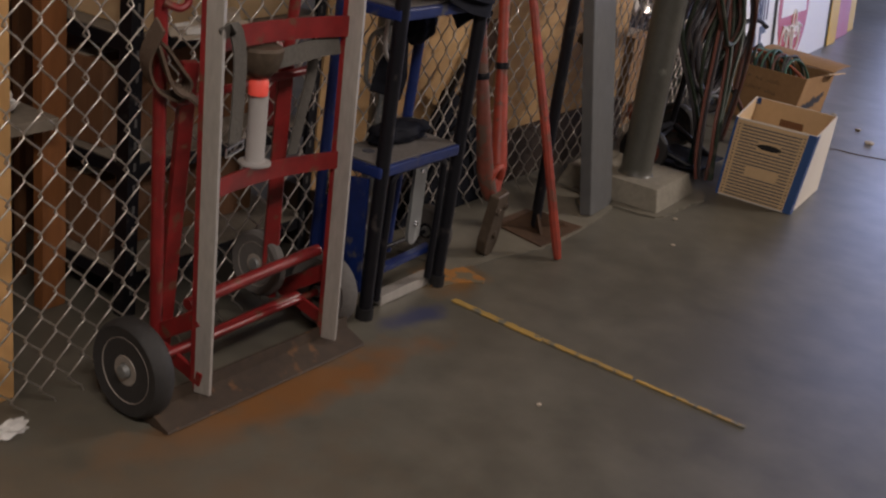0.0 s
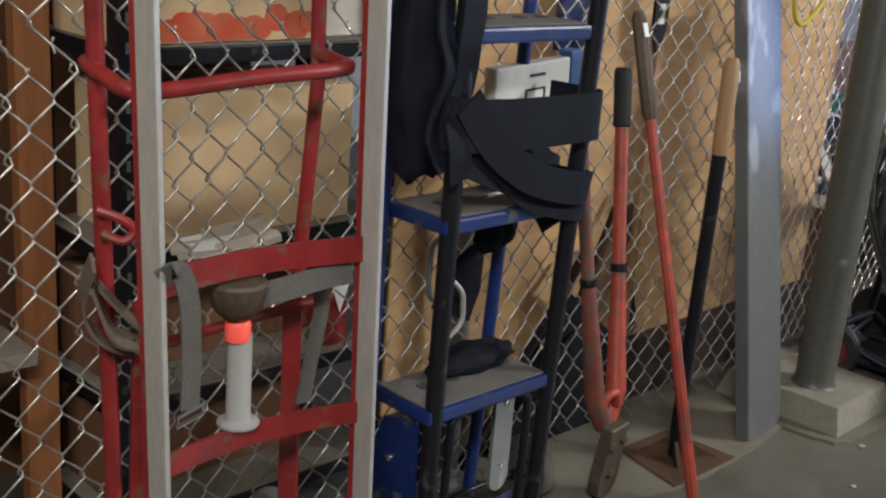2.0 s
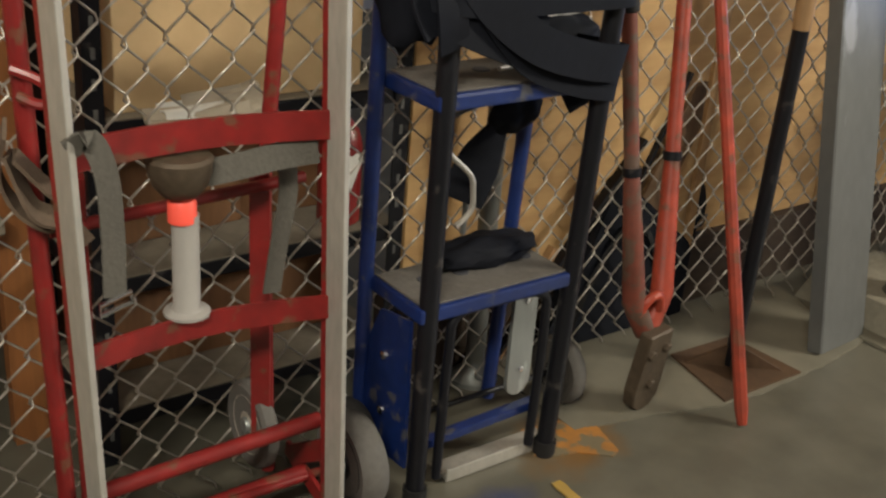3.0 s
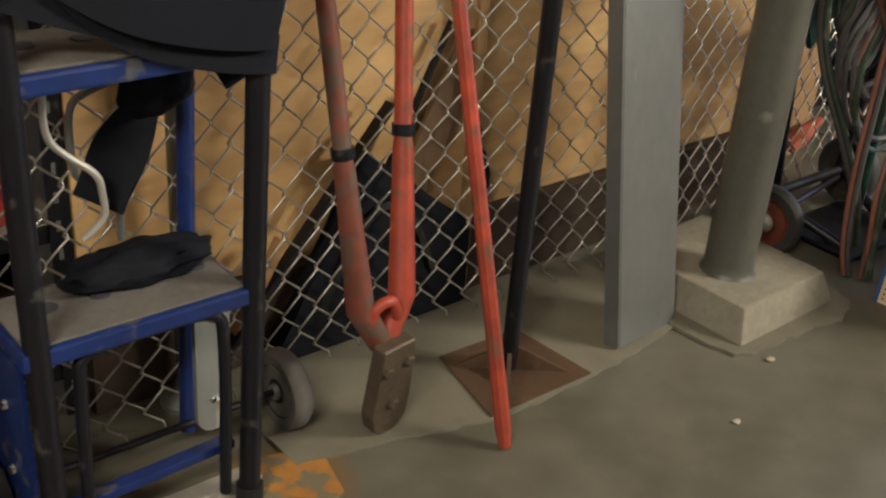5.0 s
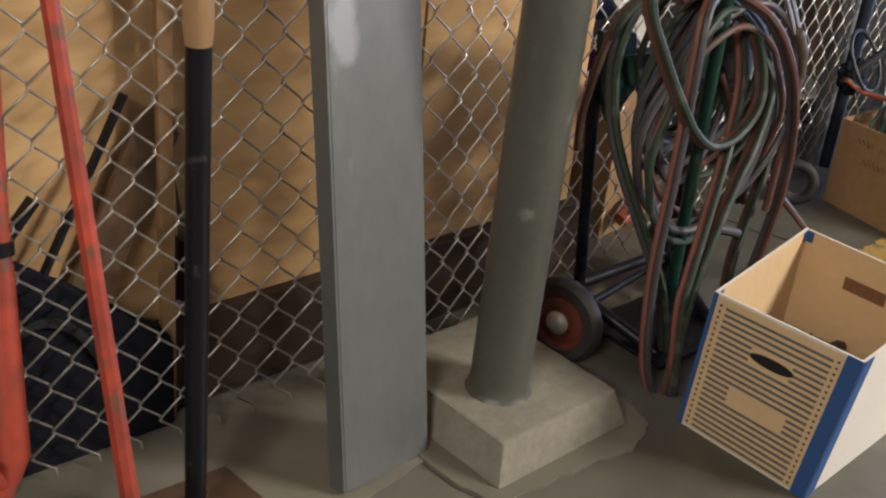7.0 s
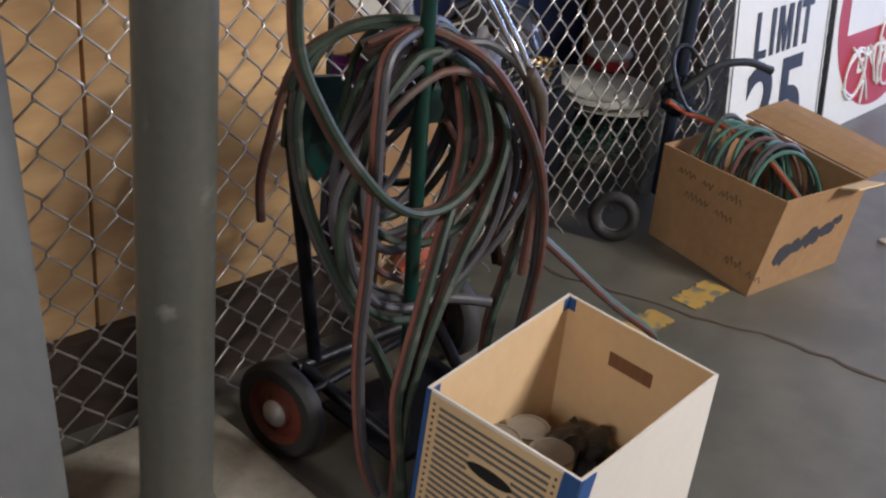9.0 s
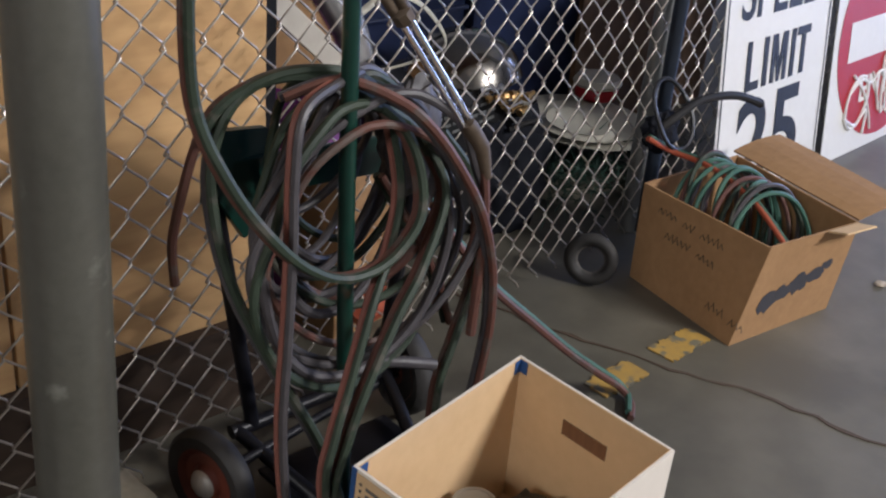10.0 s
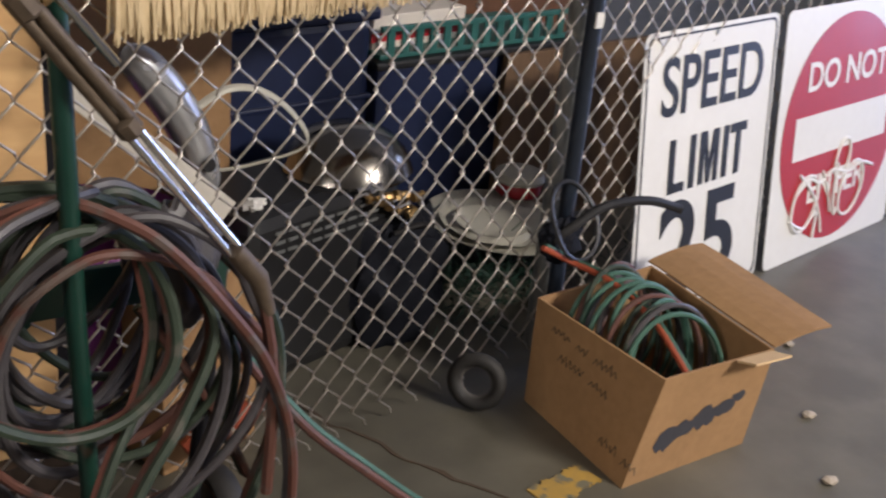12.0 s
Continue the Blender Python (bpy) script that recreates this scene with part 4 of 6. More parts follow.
for z in (0.145, 0.285):
    b = bmesh.new()
    lathe(b, [(0.007, 0), (0.006, 0.004), (0.002, 0.005)], Matrix.Translation((0.588, -0.174, z)) @ pose(0, 0, 0, 90, 0, 6), 10)
    part("bolt", b, M["chrome"], end_plate, "bright bolt", True)
wheel(ladder, (0.262, -0.115, 0.07), (1, 0, 0), 0.07, 0.035, "black_tyre", "black")
wheel(ladder, (0.745, -0.115, 0.07), (1, 0, 0), 0.07, 0.035, "tyre", "black")
b = bmesh.new()
rod(b, (0.24, -0.115, 0.07), (0.76, -0.115, 0.07), 0.006)
part("axle", b, M["black"], ladder, "", True)
b = bmesh.new()
tube(b, smooth_line([(0.535, -0.085, 0.642), (0.46, -0.085, 0.624), (0.437, -0.085, 0.60), (0.436, -0.085, 0.53), (0.445, -0.085, 0.505), (0.485, -0.085, 0.482), (0.497, -0.085, 0.46), (0.496, -0.085, 0.40)], 5), 0.0055, 8)
solo("bent_rod", b, M["steel"], "bent bright metal crank rod hanging behind the ladder", "rod", smooth=True)
b = bmesh.new()
lathe(b, [(0.05, 0.0), (0.05, 0.01), (0.026, 0.03), (0.02, 0.05), (0.02, 0.62), (0.024, 0.63)], Matrix.Translation((0.648, 0.03, 0.0)), 16)
solo("grey_pipe", b, M["steel"], "grey pipe on a round foot standing behind the fence", "pipe", smooth=True)

# black strap slung round the ladder
sl = thing("rubber_strap", (0.5, -0.26, 0.8), "wide black rubber strap slung round the ladder", "strap")
b = bmesh.new()
ribbon(b, smooth_line([lad(0.0, 0.12, 0.905), lad(-0.12, 0.03, 0.90), lad(-0.06, -0.026, 0.893), lad(0.3, -0.03, 0.885), lad(0.7, -0.028, 0.883), lad(1.03, -0.024, 0.883), lad(1.09, 0.01, 0.883), lad(1.06, 0.1, 0.883)], 6), (0, 0, 1), 0.088, 0.005)
part("band", b, M["black_strap"], sl, "", True)
b = bmesh.new()
ribbon(b, smooth_line([lad(-0.03, -0.03, 0.93), lad(0.15, -0.035, 0.86), lad(0.42, -0.04, 0.80), lad(0.75, -0.036, 0.765), lad(1.02, -0.028, 0.75), lad(1.07, 0.02, 0.745), lad(1.02, 0.1, 0.74)], 6), (0.25, 0, 1), 0.060, 0.005)
part("band", b, M["black_strap"], sl, "", True)
b = bmesh.new()
ribbon(b, smooth_line([lad(0.1, -0.03, 0.87), lad(0.4, -0.025, 0.775), lad(0.75, -0.02, 0.728), lad(1.04, -0.016, 0.708), lad(1.05, 0.03, 0.70), lad(0.9, 0.05, 0.67)], 6), (0.1, 0, 1), 0.048, 0.005)
part("band", b, M["black_strap"], sl, "", True)
b = bmesh.new()
ribbon(b, smooth_line([lad(-0.06, -0.02, 0.86), lad(0.12, -0.022, 0.835), lad(0.32, -0.02, 0.81), lad(0.52, -0.014, 0.79)], 6), (0.1, 0.1, 1), 0.085, 0.005)
part("band", b, M["black_strap"], sl, "", True)
rn = random.Random(31)
for i, (s0, s1, top, bottom) in enumerate(((-0.16, -0.15, 1.16, 0.82), (-0.02, -0.06, 1.13, 0.80))):
    b = bmesh.new()
    line = []
    for k in range(7):
        f = k / 6
        line.append(lad(s0 + (s1 - s0) * f + 0.03 * math.sin(2.2 * k + i), -0.012 - 0.008 * (i % 3) + 0.012 * math.sin(1.7 * k + 2 * i), top + (bottom - top) * f))
    ribbon(b, smooth_line(line, 5), (1, 0.35 * math.sin(1.9 * i + 1), 0.1), 0.040 + 0.012 * (i % 2), 0.005)
    part("hanging_fold", b, M["black_strap"], sl, "", True)
blob("strap_wad", lad(-0.07, 0.07, 0.975), (0.068, 0.045, 0.19), "black_strap", "", "strap", 21, 0.22, sl, freq=1.6)
blob("strap_knot", lad(0.72, 0.10, 0.655), (0.05, 0.03, 0.045), "black_strap", "", "strap", 8, 0.28, sl, freq=1.3)
b = bmesh.new()
ribbon(b, smooth_line([lad(0.88, 0.12, 0.70), lad(0.74, 0.13, 0.63), lad(0.58, 0.13, 0.55), lad(0.46, 0.12, 0.49)], 6), (0.6, 0, 0.8), 0.075, 0.006)
part("band", b, M["black_strap"], sl, "", True)
blob("black_cloth", lad(0.60, 0.10, 0.40), (0.105, 0.045, 0.028), "black_strap", "black rag lying on the ladder's lower step", "rag", 11, 0.22, floor_z=0.3845)
b = bmesh.new()
tube(b, smooth_line([(0.372, -0.18, 0.704), (0.369, -0.18, 0.672), (0.373, -0.18, 0.608), (0.425, -0.18, 0.555), (0.434, -0.18, 0.525), (0.433, -0.18, 0.490), (0.404, -0.18, 0.467)], 6), 0.005, 8)
part("wire_hook", b, M["alu"], ladder, "dull grey bent wire hook", True)
b = bmesh.new()
tube(b, [(0.44, -0.21, 0.737), (0.56, -0.19, 0.737)], 0.004, 8)
solo("thin_stick", b, M["label"], "thin pale stick lying on the ladder's step", "stick", smooth=True)


# black rag on the middle step, and the white box standing on it
blob("black_rag", (0.60, -0.135, 0.762), (0.115, 0.045, 0.034), "black_strap", "bunched black rag lying on the ladder's middle step", "rag", 17, 0.16, floor_z=0.7365)
wb = thing("parts_box", lad(0.45, 0.12, 0.79), "white box with a blue edge standing on a black rag", "box")
tilt = Matrix.Translation((0.612, -0.132, 0.874)) @ pose(0, 0, 0, 0, -4)
b = bmesh.new()
box(b, (0.204, 0.03, 0.165), tilt, 0.003)
part("body", b, M["label"], wb)
b = bmesh.new()
box(b, (0.034, 0.034, 0.180), tilt @ Matrix.Translation((0.119, 0, 0.004)), 0.003)
part("end_panel", b, M["ink_blue"], wb, "blue end panel")
for dx, dz, w, h in ((0.01, 0.060, 0.042, 0.006), (0.005, 0.034, 0.055, 0.004), (-0.02, 0.022, 0.005, 0.024), (0.03, 0.022, 0.005, 0.024)):
    b = bmesh.new()
    box(b, (w, 0.002, h), tilt @ Matrix.Translation((dx, -0.0155, dz)))
    part("print_bar", b, M["ink_dark"], wb)


# ---- long tools leaning on the fence ----
bc = thing("bolt_cutter", (0.87, -0.22, 0), "large red bolt cutter with black grips leaning on the fence", "bolt cutter")
HINGE = Vector((0.868, -0.216, 0.165))
for top, knee, name in (((0.787, -0.107, 0.90), (0.820, -0.217, 0.245), "handle"), ((0.975, -0.072, 0.92), (0.912, -0.202, 0.24), "handle")):
    b = bmesh.new()
    top, knee = Vector(top), Vector(knee)
    pts = [HINGE.lerp(knee, 0.1), knee, knee.lerp(top, 0.35), knee.lerp(top, 0.37), knee.lerp(top, 0.83)]
    tube(b, pts, [0.021, 0.023, 0.0165, 0.0145, 0.0145], 14)
    h = part(name, b, M["rusty_red" if top.x < 0.85 else "orange_red"], bc, "chipped orange-red steel handle", True)
    b = bmesh.new()
    tube(b, [knee.lerp(top, 0.82), knee.lerp(top, 0.825), knee.lerp(top, 0.99), top], [0.016, 0.019, 0.019, 0.015], 14)
    part("grip", b, M["grip"], h, "black rubber grip", True)
    b = bmesh.new()
    tube(b, [knee.lerp(top, 0.375), knee.lerp(top, 0.40)], 0.0185, 14)
    part("collar", b, M["black"], h, "black collar", True)
b = bmesh.new()
tube(b, smooth_line([(0.826, -0.228, 0.222), (0.838, -0.236, 0.255), (0.866, -0.236, 0.258), (0.884, -0.228, 0.222)], 5), 0.0095, 10)
part("stop_bracket", b, M["orange_red"], bc, "", True)
b = bmesh.new()
mh = Matrix.Translation((0.870, -0.232, 0.098)) @ pose(0, 0, 0, 97, 0, 8)
prism(b, [(-0.036, 0.088), (0.036, 0.088), (0.036, 0.012), (0.044, -0.03), (0.042, -0.068), (0.024, -0.092), (-0.006, -0.098), (-0.032, -0.08), (-0.042, -0.045), (-0.036, 0.01)], -0.014, 0.014, mh)
bmesh.ops.bevel(b, geom=b.edges[:], offset=0.003, segments=1, affect="EDGES")
head = part("jaw_head", b, M["tool_steel"], bc, "dirty steel jaw head")
for x, y in ((-0.022, 0.045), (0.024, 0.05), (0.002, -0.03)):
    b = bmesh.new()
    lathe(b, [(0.011, 0.0), (0.011, 0.006), (0.007, 0.008)], mh @ Matrix.Translation((x, y, 0.014)), 6)
    part("bolt", b, M["tool_steel"], head)

pry = thing("pry_bar", (1.0, -0.383, 0), "long red pry bar with a rusty grip leaning on the fence", "pry bar")
P0, P1 = Vector((1.009, -0.377, 0.004)), Vector((1.033, -0.05, 1.035))
b = bmesh.new()
tube(b, [P0, P0.lerp(P1, 0.03), P0.lerp(P1, 0.4), P0.lerp(P1, 0.79)], [0.010, 0.0135, 0.0125, 0.0115], 8)
part("shaft", b, M["orange_red"], pry, "chipped red steel shaft", True)
b = bmesh.new()
tube(b, [P0.lerp(P1, 0.785), P0.lerp(P1, 0.80), P0.lerp(P1, 0.985), P1], [0.013, 0.018, 0.0165, 0.010], 8)
gr = part("grip", b, M["tool_steel"], pry, "worn rusty brown grip", True)
b = bmesh.new()
box(b, (0.014, 0.003, 0.03), Matrix.Translation(P0.lerp(P1, 0.965) + Vector((-0.004, -0.018, 0))) @ pose(0, 0, 0, -19))
part("sticker", b, M["label"], gr, "small white sticker")

# A tamper: flat plate under a long black handle.
tam = thing("floor_scraper", (1.12, -0.25, 0), "steel tamper with a flat rusty plate and long black handle", "tamper")
S0, SJ, S1 = Vector((1.166, -0.208, 0.012)), Vector((1.170, -0.213, 0.742)), Vector((1.172, -0.210, 0.953))
b = bmesh.new()
tube(b, [S0, SJ], [0.0155, 0.0165], 14)
part("shaft", b, M["black"], tam, "black steel shaft", True)
b = bmesh.new()
tube(b, [SJ, SJ.lerp(S1, 0.1), SJ.lerp(S1, 0.93), S1], [0.0165, 0.0185, 0.0185, 0.012], 14)
wg = part("wooden_grip", b, M["wood_handle"], tam, "worn wooden grip", True)
b = bmesh.new()
box(b, (0.012, 0.003, 0.024), Matrix.Translation(SJ.lerp(S1, 0.82) + Vector((0.009, -0.017, 0))) @ pose(0, 0, 0, -6, 0, 25))
part("sticker", b, M["label"], wg, "small white sticker")
b = bmesh.new()
prism(b, [(1.043, -0.302), (1.286, -0.303), (1.272, -0.115), (1.086, -0.108)], 0.0, 0.008)
pt = part("plate", b, M["rust"], tam, "rusty square plate")
b = bmesh.new()
prism(b, [(-0.10, 0.0), (0.11, 0.0), (0.012, 0.05), (-0.012, 0.05)], -0.004, 0.004, Matrix.Translation((1.166, -0.208, 0.008)) @ pose(0, 0, 0, 90, 0, -38))
prism(b, [(-0.07, 0.0), (0.08, 0.0), (0.012, 0.045), (-0.012, 0.045)], -0.004, 0.004, Matrix.Translation((1.166, -0.208, 0.008)) @ pose(0, 0, 0, 90, 0, 48))
part("rib", b, M["rust"], pt)

# ---- the steel channel ----
C0, C1 = Vector((1.4795, -0.268, 0.0)), Vector((1.505, -0.066, 1.062))
m, length = span(C0, C1)
zax = (C1 - C0).normalized()
xax = (Vector((1, 0.11, 0)) - zax * Vector((1, 0.11, 0)).dot(zax)).normalized()
yax = zax.cross(xax)
mc = Matrix((xax, yax, zax)).transposed().to_4x4()
mc.translation = C0 + Vector((0, 0, 0.006))
channel = thing("steel_channel", C0, "scuffed galvanised steel channel leaning on the fence", "steel channel")
b = bmesh.new()
prism(b, [(-0.089, 0.0), (0.089, 0.0), (0.089, 0.004), (-0.089, 0.004)], 0.0, length, mc)
part("web", b, M["channel"], channel)
for sg in (-1, 1):
    b = bmesh.new()
    prism(b, [(sg * 0.0935, 0.001), (sg * 0.0935, 0.034), (sg * 0.0893, 0.034), (sg * 0.0893, 0.001)][::sg], 0.0, length, mc)
    part("flange", b, M["channel"], channel)
blob("hanging_tool", (1.575, -0.062, 0.492), (0.030, 0.02, 0.021), "tool_steel", "dark knob of a tool sticking out of the fence", "tool", 2, 0.2)

# ---- the pole on its block ----
b = bmesh.new()
box(b, (0.318, 0.36, 0.075), Matrix.Translation((1.755, -0.218, 0.0375)) @ pose(0, 0, 0, 0, 0, 1.5), 0.008)
for v in b.verts:
    if v.co.z > 0.05:
        v.co.x += 0.02 * (1.755 - v.co.x) / 0.16
        v.co.y += 0.02 * (-0.218 - v.co.y) / 0.18
    v.co += Vector((0, 0, 0)) + noise.noise_vector(v.co * 9) * 0.003
foot = solo("concrete_footing", b, M["block"], "rough cast concrete footing block under the pole", "footing")
b = bmesh.new()
rnd = random.Random(31)
edge = [(1.56, -0.43), (1.66, -0.455), (1.78, -0.46), (1.88, -0.475), (1.96, -0.44), (1.985, -0.36), (1.97, -0.24), (1.96, -0.10), (1.93, -0.02), (1.75, -0.01), (1.60, -0.02), (1.55, -0.12), (1.535, -0.28)]
ring_pts = smooth_line([(x, y, 0) for x, y in edge], 5, True)
prism(b, [(1.75 + (p.x - 1.75) * 0.93 + rnd.uniform(-0.004, 0.004), -0.22 + (p.y + 0.22) * 0.90 + rnd.uniform(-0.004, 0.004)) for p in ring_pts], 0.0005, 0.007)
part("mortar_skirt", b, M["apron"], foot, "spilt mortar round the block")
b = bmesh.new()
lathe(b, [(0.060, 0.0), (0.056, 0.006), (0.0525, 0.012), (0.051, 0.03), (0.051, 2.93)], Matrix.Translation((1.724, -0.255, 0.072)) @ pose(0, 0, 0, -0.4, 1.35), 36)
solo("steel_pole", b, M["pole"], "round greenish-grey painted steel pole standing on its footing", "pole", smooth=True)


# ---- open cartons ----
def flare(th, corners, tops, z1):
    """Moves all parts of a box so that its rim runs through the given corners."""
    c0, e1, e2 = Vector(corners[0]), Vector(corners[1]) - Vector(corners[0]), Vector(corners[3]) - Vector(corners[0])
    moves = [Vector(t) - Vector(c) for t, c in zip(tops, corners)]
    for ob in th.children_recursive:
        base, up = ob.location.copy(), ob.parent
        while up is not None:
            base, up = base + up.location, up.parent
        bm2 = bmesh.new()
        bm2.from_mesh(ob.data)
        bmesh.ops.subdivide_edges(bm2, edges=[e for e in bm2.edges if e.calc_length() > 0.06], cuts=6, use_grid_fill=True)
        for v in bm2.verts:
            q = (v.co + base).xy - c0
            a, b = (max(0.0, min(1.0, q.dot(e) / e.length_squared)) for e in (e1, e2))
            shift = moves[0] * (1 - a) * (1 - b) + moves[1] * a * (1 - b) + moves[2] * a * b + moves[3] * (1 - a) * b
            v.co.xy += shift * ((v.co.z + base.z) / z1)
        bm2.to_mesh(ob.data)
        bm2.free()


def open_box(name, corners, z0, z1, thick, outside, inside, label):
    """An open carton on four floor corners (in turn), walls with thickness; each wall a part, its inner lining another."""
    cx, cy = sum(c[0] for c in corners) / 4, sum(c[1] for c in corners) / 4
    th = thing(name, (cx, cy, z0), label, "box")
    b = bmesh.new()
    prism(b, [(cx + (x - cx) * 0.97, cy + (y - cy) * 0.97) for x, y in corners], z0 + 0.001, z0 + 0.006)
    part("bottom", b, M[inside], th)
    walls = []
    for i in range(4):
        p, q = Vector((*corners[i], 0)), Vector((*corners[(i + 1) % 4], 0))
        d = (q - p).normalized()
        n = Vector((-d.y, d.x, 0))
        if n.dot(Vector((cx, cy, 0)) - p) < 0:
            n = -n
        b = bmesh.new()
        prism(b, [tuple(v.xy) for v in (p, q, q + n * thick - d * thick, p + n * thick + d * thick)], z0, z1)
        w = part("side", b, M[outside[i]], th)
        b = bmesh.new()
        e = thick * 1.02
        prism(b, [tuple(v.xy) for v in (p + n * e + d * thick, q + n * e - d * thick, q + n * (e + 0.0015) - d * thick, p + n * (e + 0.0015) + d * thick)], z0 + 0.006, z1 - 0.0008)
        part("lining", b, M[inside], w)
        walls.append((p, q, d, n, w))
    return th, walls


CB = [(2.012, -0.436), (2.018, -0.697), (2.398, -0.672), (2.392, -0.378)]
CT = [(2.018, -0.446), (2.042, -0.718), (2.398, -0.673), (2.390, -0.380)]
CZ = 0.272
wbox, walls = open_box("storage_box", CB, 0.0, CZ, 0.004, ("card_white", "card_white", "card_white", "card_white"), "card_pale", "open white and blue printed cardboard box holding tin cans")
p, q, d, n, w = walls[0]
L = (q - p).length
mf = Matrix((d, UP, -n)).transposed().to_4x4()
mf.translation = p - n * 0.0008
bm = bmesh.new()
box(bm, (L - 0.036, 0.262, 0.0012), mf @ Matrix.Translation((L / 2 - 0.009, 0.136, 0.0002)))
part("printed_panel", bm, M["card_pale"], w, "buff printed panel")
for x, wide in ((0.004, 0.008), (L - 0.013, 0.026)):
    bm = bmesh.new()
    box(bm, (wide, CZ, 0.0016), mf @ Matrix.Translation((x, CZ / 2, 0.0003)))
    part("edge_band", bm, M["ink_blue"], w, "blue edge band")
for i in range(22):
    y = 0.012 + i * 0.0114
    x0, x1 = 0.028, L - 0.042
    bars = [(x0, x1)]
    if 7 <= i <= 9:
        bars = [(x0, 0.075), (0.185, x1)]
    if i in (15, 16, 17):
        bars = [(x0, 0.09), (0.165, x1)]
    for a, e in bars:
        bm = bmesh.new()
        box(bm, (e - a, 0.0046, 0.0008), mf @ Matrix.Translation(((a + e) / 2, y, 0.0014)))
        part("print_stripe", bm, M["ink_grey"], w)
bm = bmesh.new()
pl = [(0.040 * math.cos(a) * (1 if abs(math.cos(a)) > 0.1 else 1), 0.010 * math.sin(a)) for a in np.linspace(0, 2 * math.pi, 20, endpoint=False)]
prism(bm, pl, 0.0, 0.0014, mf @ Matrix.Translation((L / 2, 0.195, 0.0016)))
part("hand_slot", bm, M["sign_black"], w, "dark hand slot")
for x in (0.018, L - 0.034):
    for i in range(22):
        bm = bmesh.new()
        box(bm, (0.004, 0.004, 0.0008), mf @ Matrix.Translation((x, 0.012 + i * 0.0115, 0.0012)))
        part("print_dot", bm, M["ink_dark"], w)
p, q, d, n, w = walls[1]
m1 = Matrix((d, UP, -n)).transposed().to_4x4()
m1.translation = p - n * 0.0008
bm = bmesh.new()
box(bm, (0.03, CZ, 0.0016), m1 @ Matrix.Translation((0.015, CZ / 2, 0.0003)))
part("edge_band", bm, M["ink_blue"], w, "blue edge band")
for i in (2, 3):
    p, q, d, n, w = walls[i]
    for e in ((q,) if i == 2 else (p, q)):
        s = -1 if e is q else 1
        bm = bmesh.new()
        m2 = Matrix((d, UP, -n)).transposed().to_4x4()
        m2.translation = e + n * 0.0066
        box(bm, (0.016, 0.022, 0.0012), m2 @ Matrix.Translation((s * 0.014, CZ - 0.0125, 0)))
        part("corner_tab", bm, M["ink_blue"], w, "blue corner tab")
p, q, d, n, w = walls[2]
m2 = Matrix((d, UP, -n)).transposed().to_4x4()
m2.translation = p.lerp(q, 0.5) + n * 0.0066
bm = bmesh.new()
box(bm, (0.085, 0.026, 0.0012), m2 @ Matrix.Translation((0, CZ - 0.07, 0)))
part("hand_slot", bm, M["old_board"], w, "brown hand slot")
flare(wbox, CB, CT, CZ)
for i, (x, y, r, h, z) in enumerate(((2.165, -0.468, 0.034, 0.122, 0), (2.203, -0.540, 0.036, 0.122, 0), (2.238, -0.462, 0.034, 0.105, 0), (2.10, -0.52, 0.034, 0.09, 0), (2.13, -0.61, 0.036, 0.10, 0))):
    can = thing("tin_can", (x, y, 0.006), "dusty pale tin can lying in the open box", "can", "cans in the box")
    bm = bmesh.new()
    lathe(bm, [(r * 0.97, 0), (r, 0.003), (r, h - 0.004), (r * 0.97, h)], Matrix.Translation((x, y, 0.0065)), 24)
    part("can_body", bm, M["paper"], can, "", True)
    bm = bmesh.new()
    lathe(bm, [(r * 0.99, 0), (r * 0.99, 0.003), (r * 0.86, 0.003), (r * 0.84, 0.0015), (0.001, 0.002)], Matrix.Translation((x, y, 0.0066 + h)), 24)
    part("lid", bm, M["dust"], can, "", True)
blob("dark_rag", (2.27, -0.52, 0.05), (0.09, 0.07, 0.07), "dark_plastic", "dark oily rag lying in the open box", "rag", 6, 0.4, floor_z=0.0065)

HB = [(3.150, 0.0), (3.095, -0.316), (3.415, -0.345), (3.465, -0.01)]
HT = [(3.161, 0.012), (3.138, -0.335), (3.40, -0.375), (3.485, 0.0)]
hbox, walls = open_box("hose_box", HB, 0.0, 0.225, 0.004, ("card", "card", "card", "card"), "card", "open brown cardboard box holding coiled hose beside the fence")
p, q, d, n, w = walls[2]
m2 = Matrix((d, UP, -n)).transposed().to_4x4()
m2.translation = p + UP * 0.225
bm = bmesh.new()
ribbon(bm, [m2 @ Vector((0.18, 0.002 + 0.30 * s - 1.2 * s * s, 0.004 + s)) for s in (0.0, 0.03, 0.07, 0.11, 0.15)], d, 0.35, 0.004)
part("flap", bm, M["card"], hbox, "folded-out flap")
p, q, d, n, w = walls[1]
m1 = Matrix((d, UP, -n)).transposed().to_4x4()
m1.translation = p
bm = bmesh.new()
ribbon(bm, [m1 @ Vector((0.25, 0.227 + s * 0.3, 0.004 + 0.9 * s)) for s in (0.0, 0.02, 0.045)], d, 0.11, 0.004)
part("flap", bm, M["card_pale"], hbox, "torn pale flap edge")
rnd = random.Random(12)
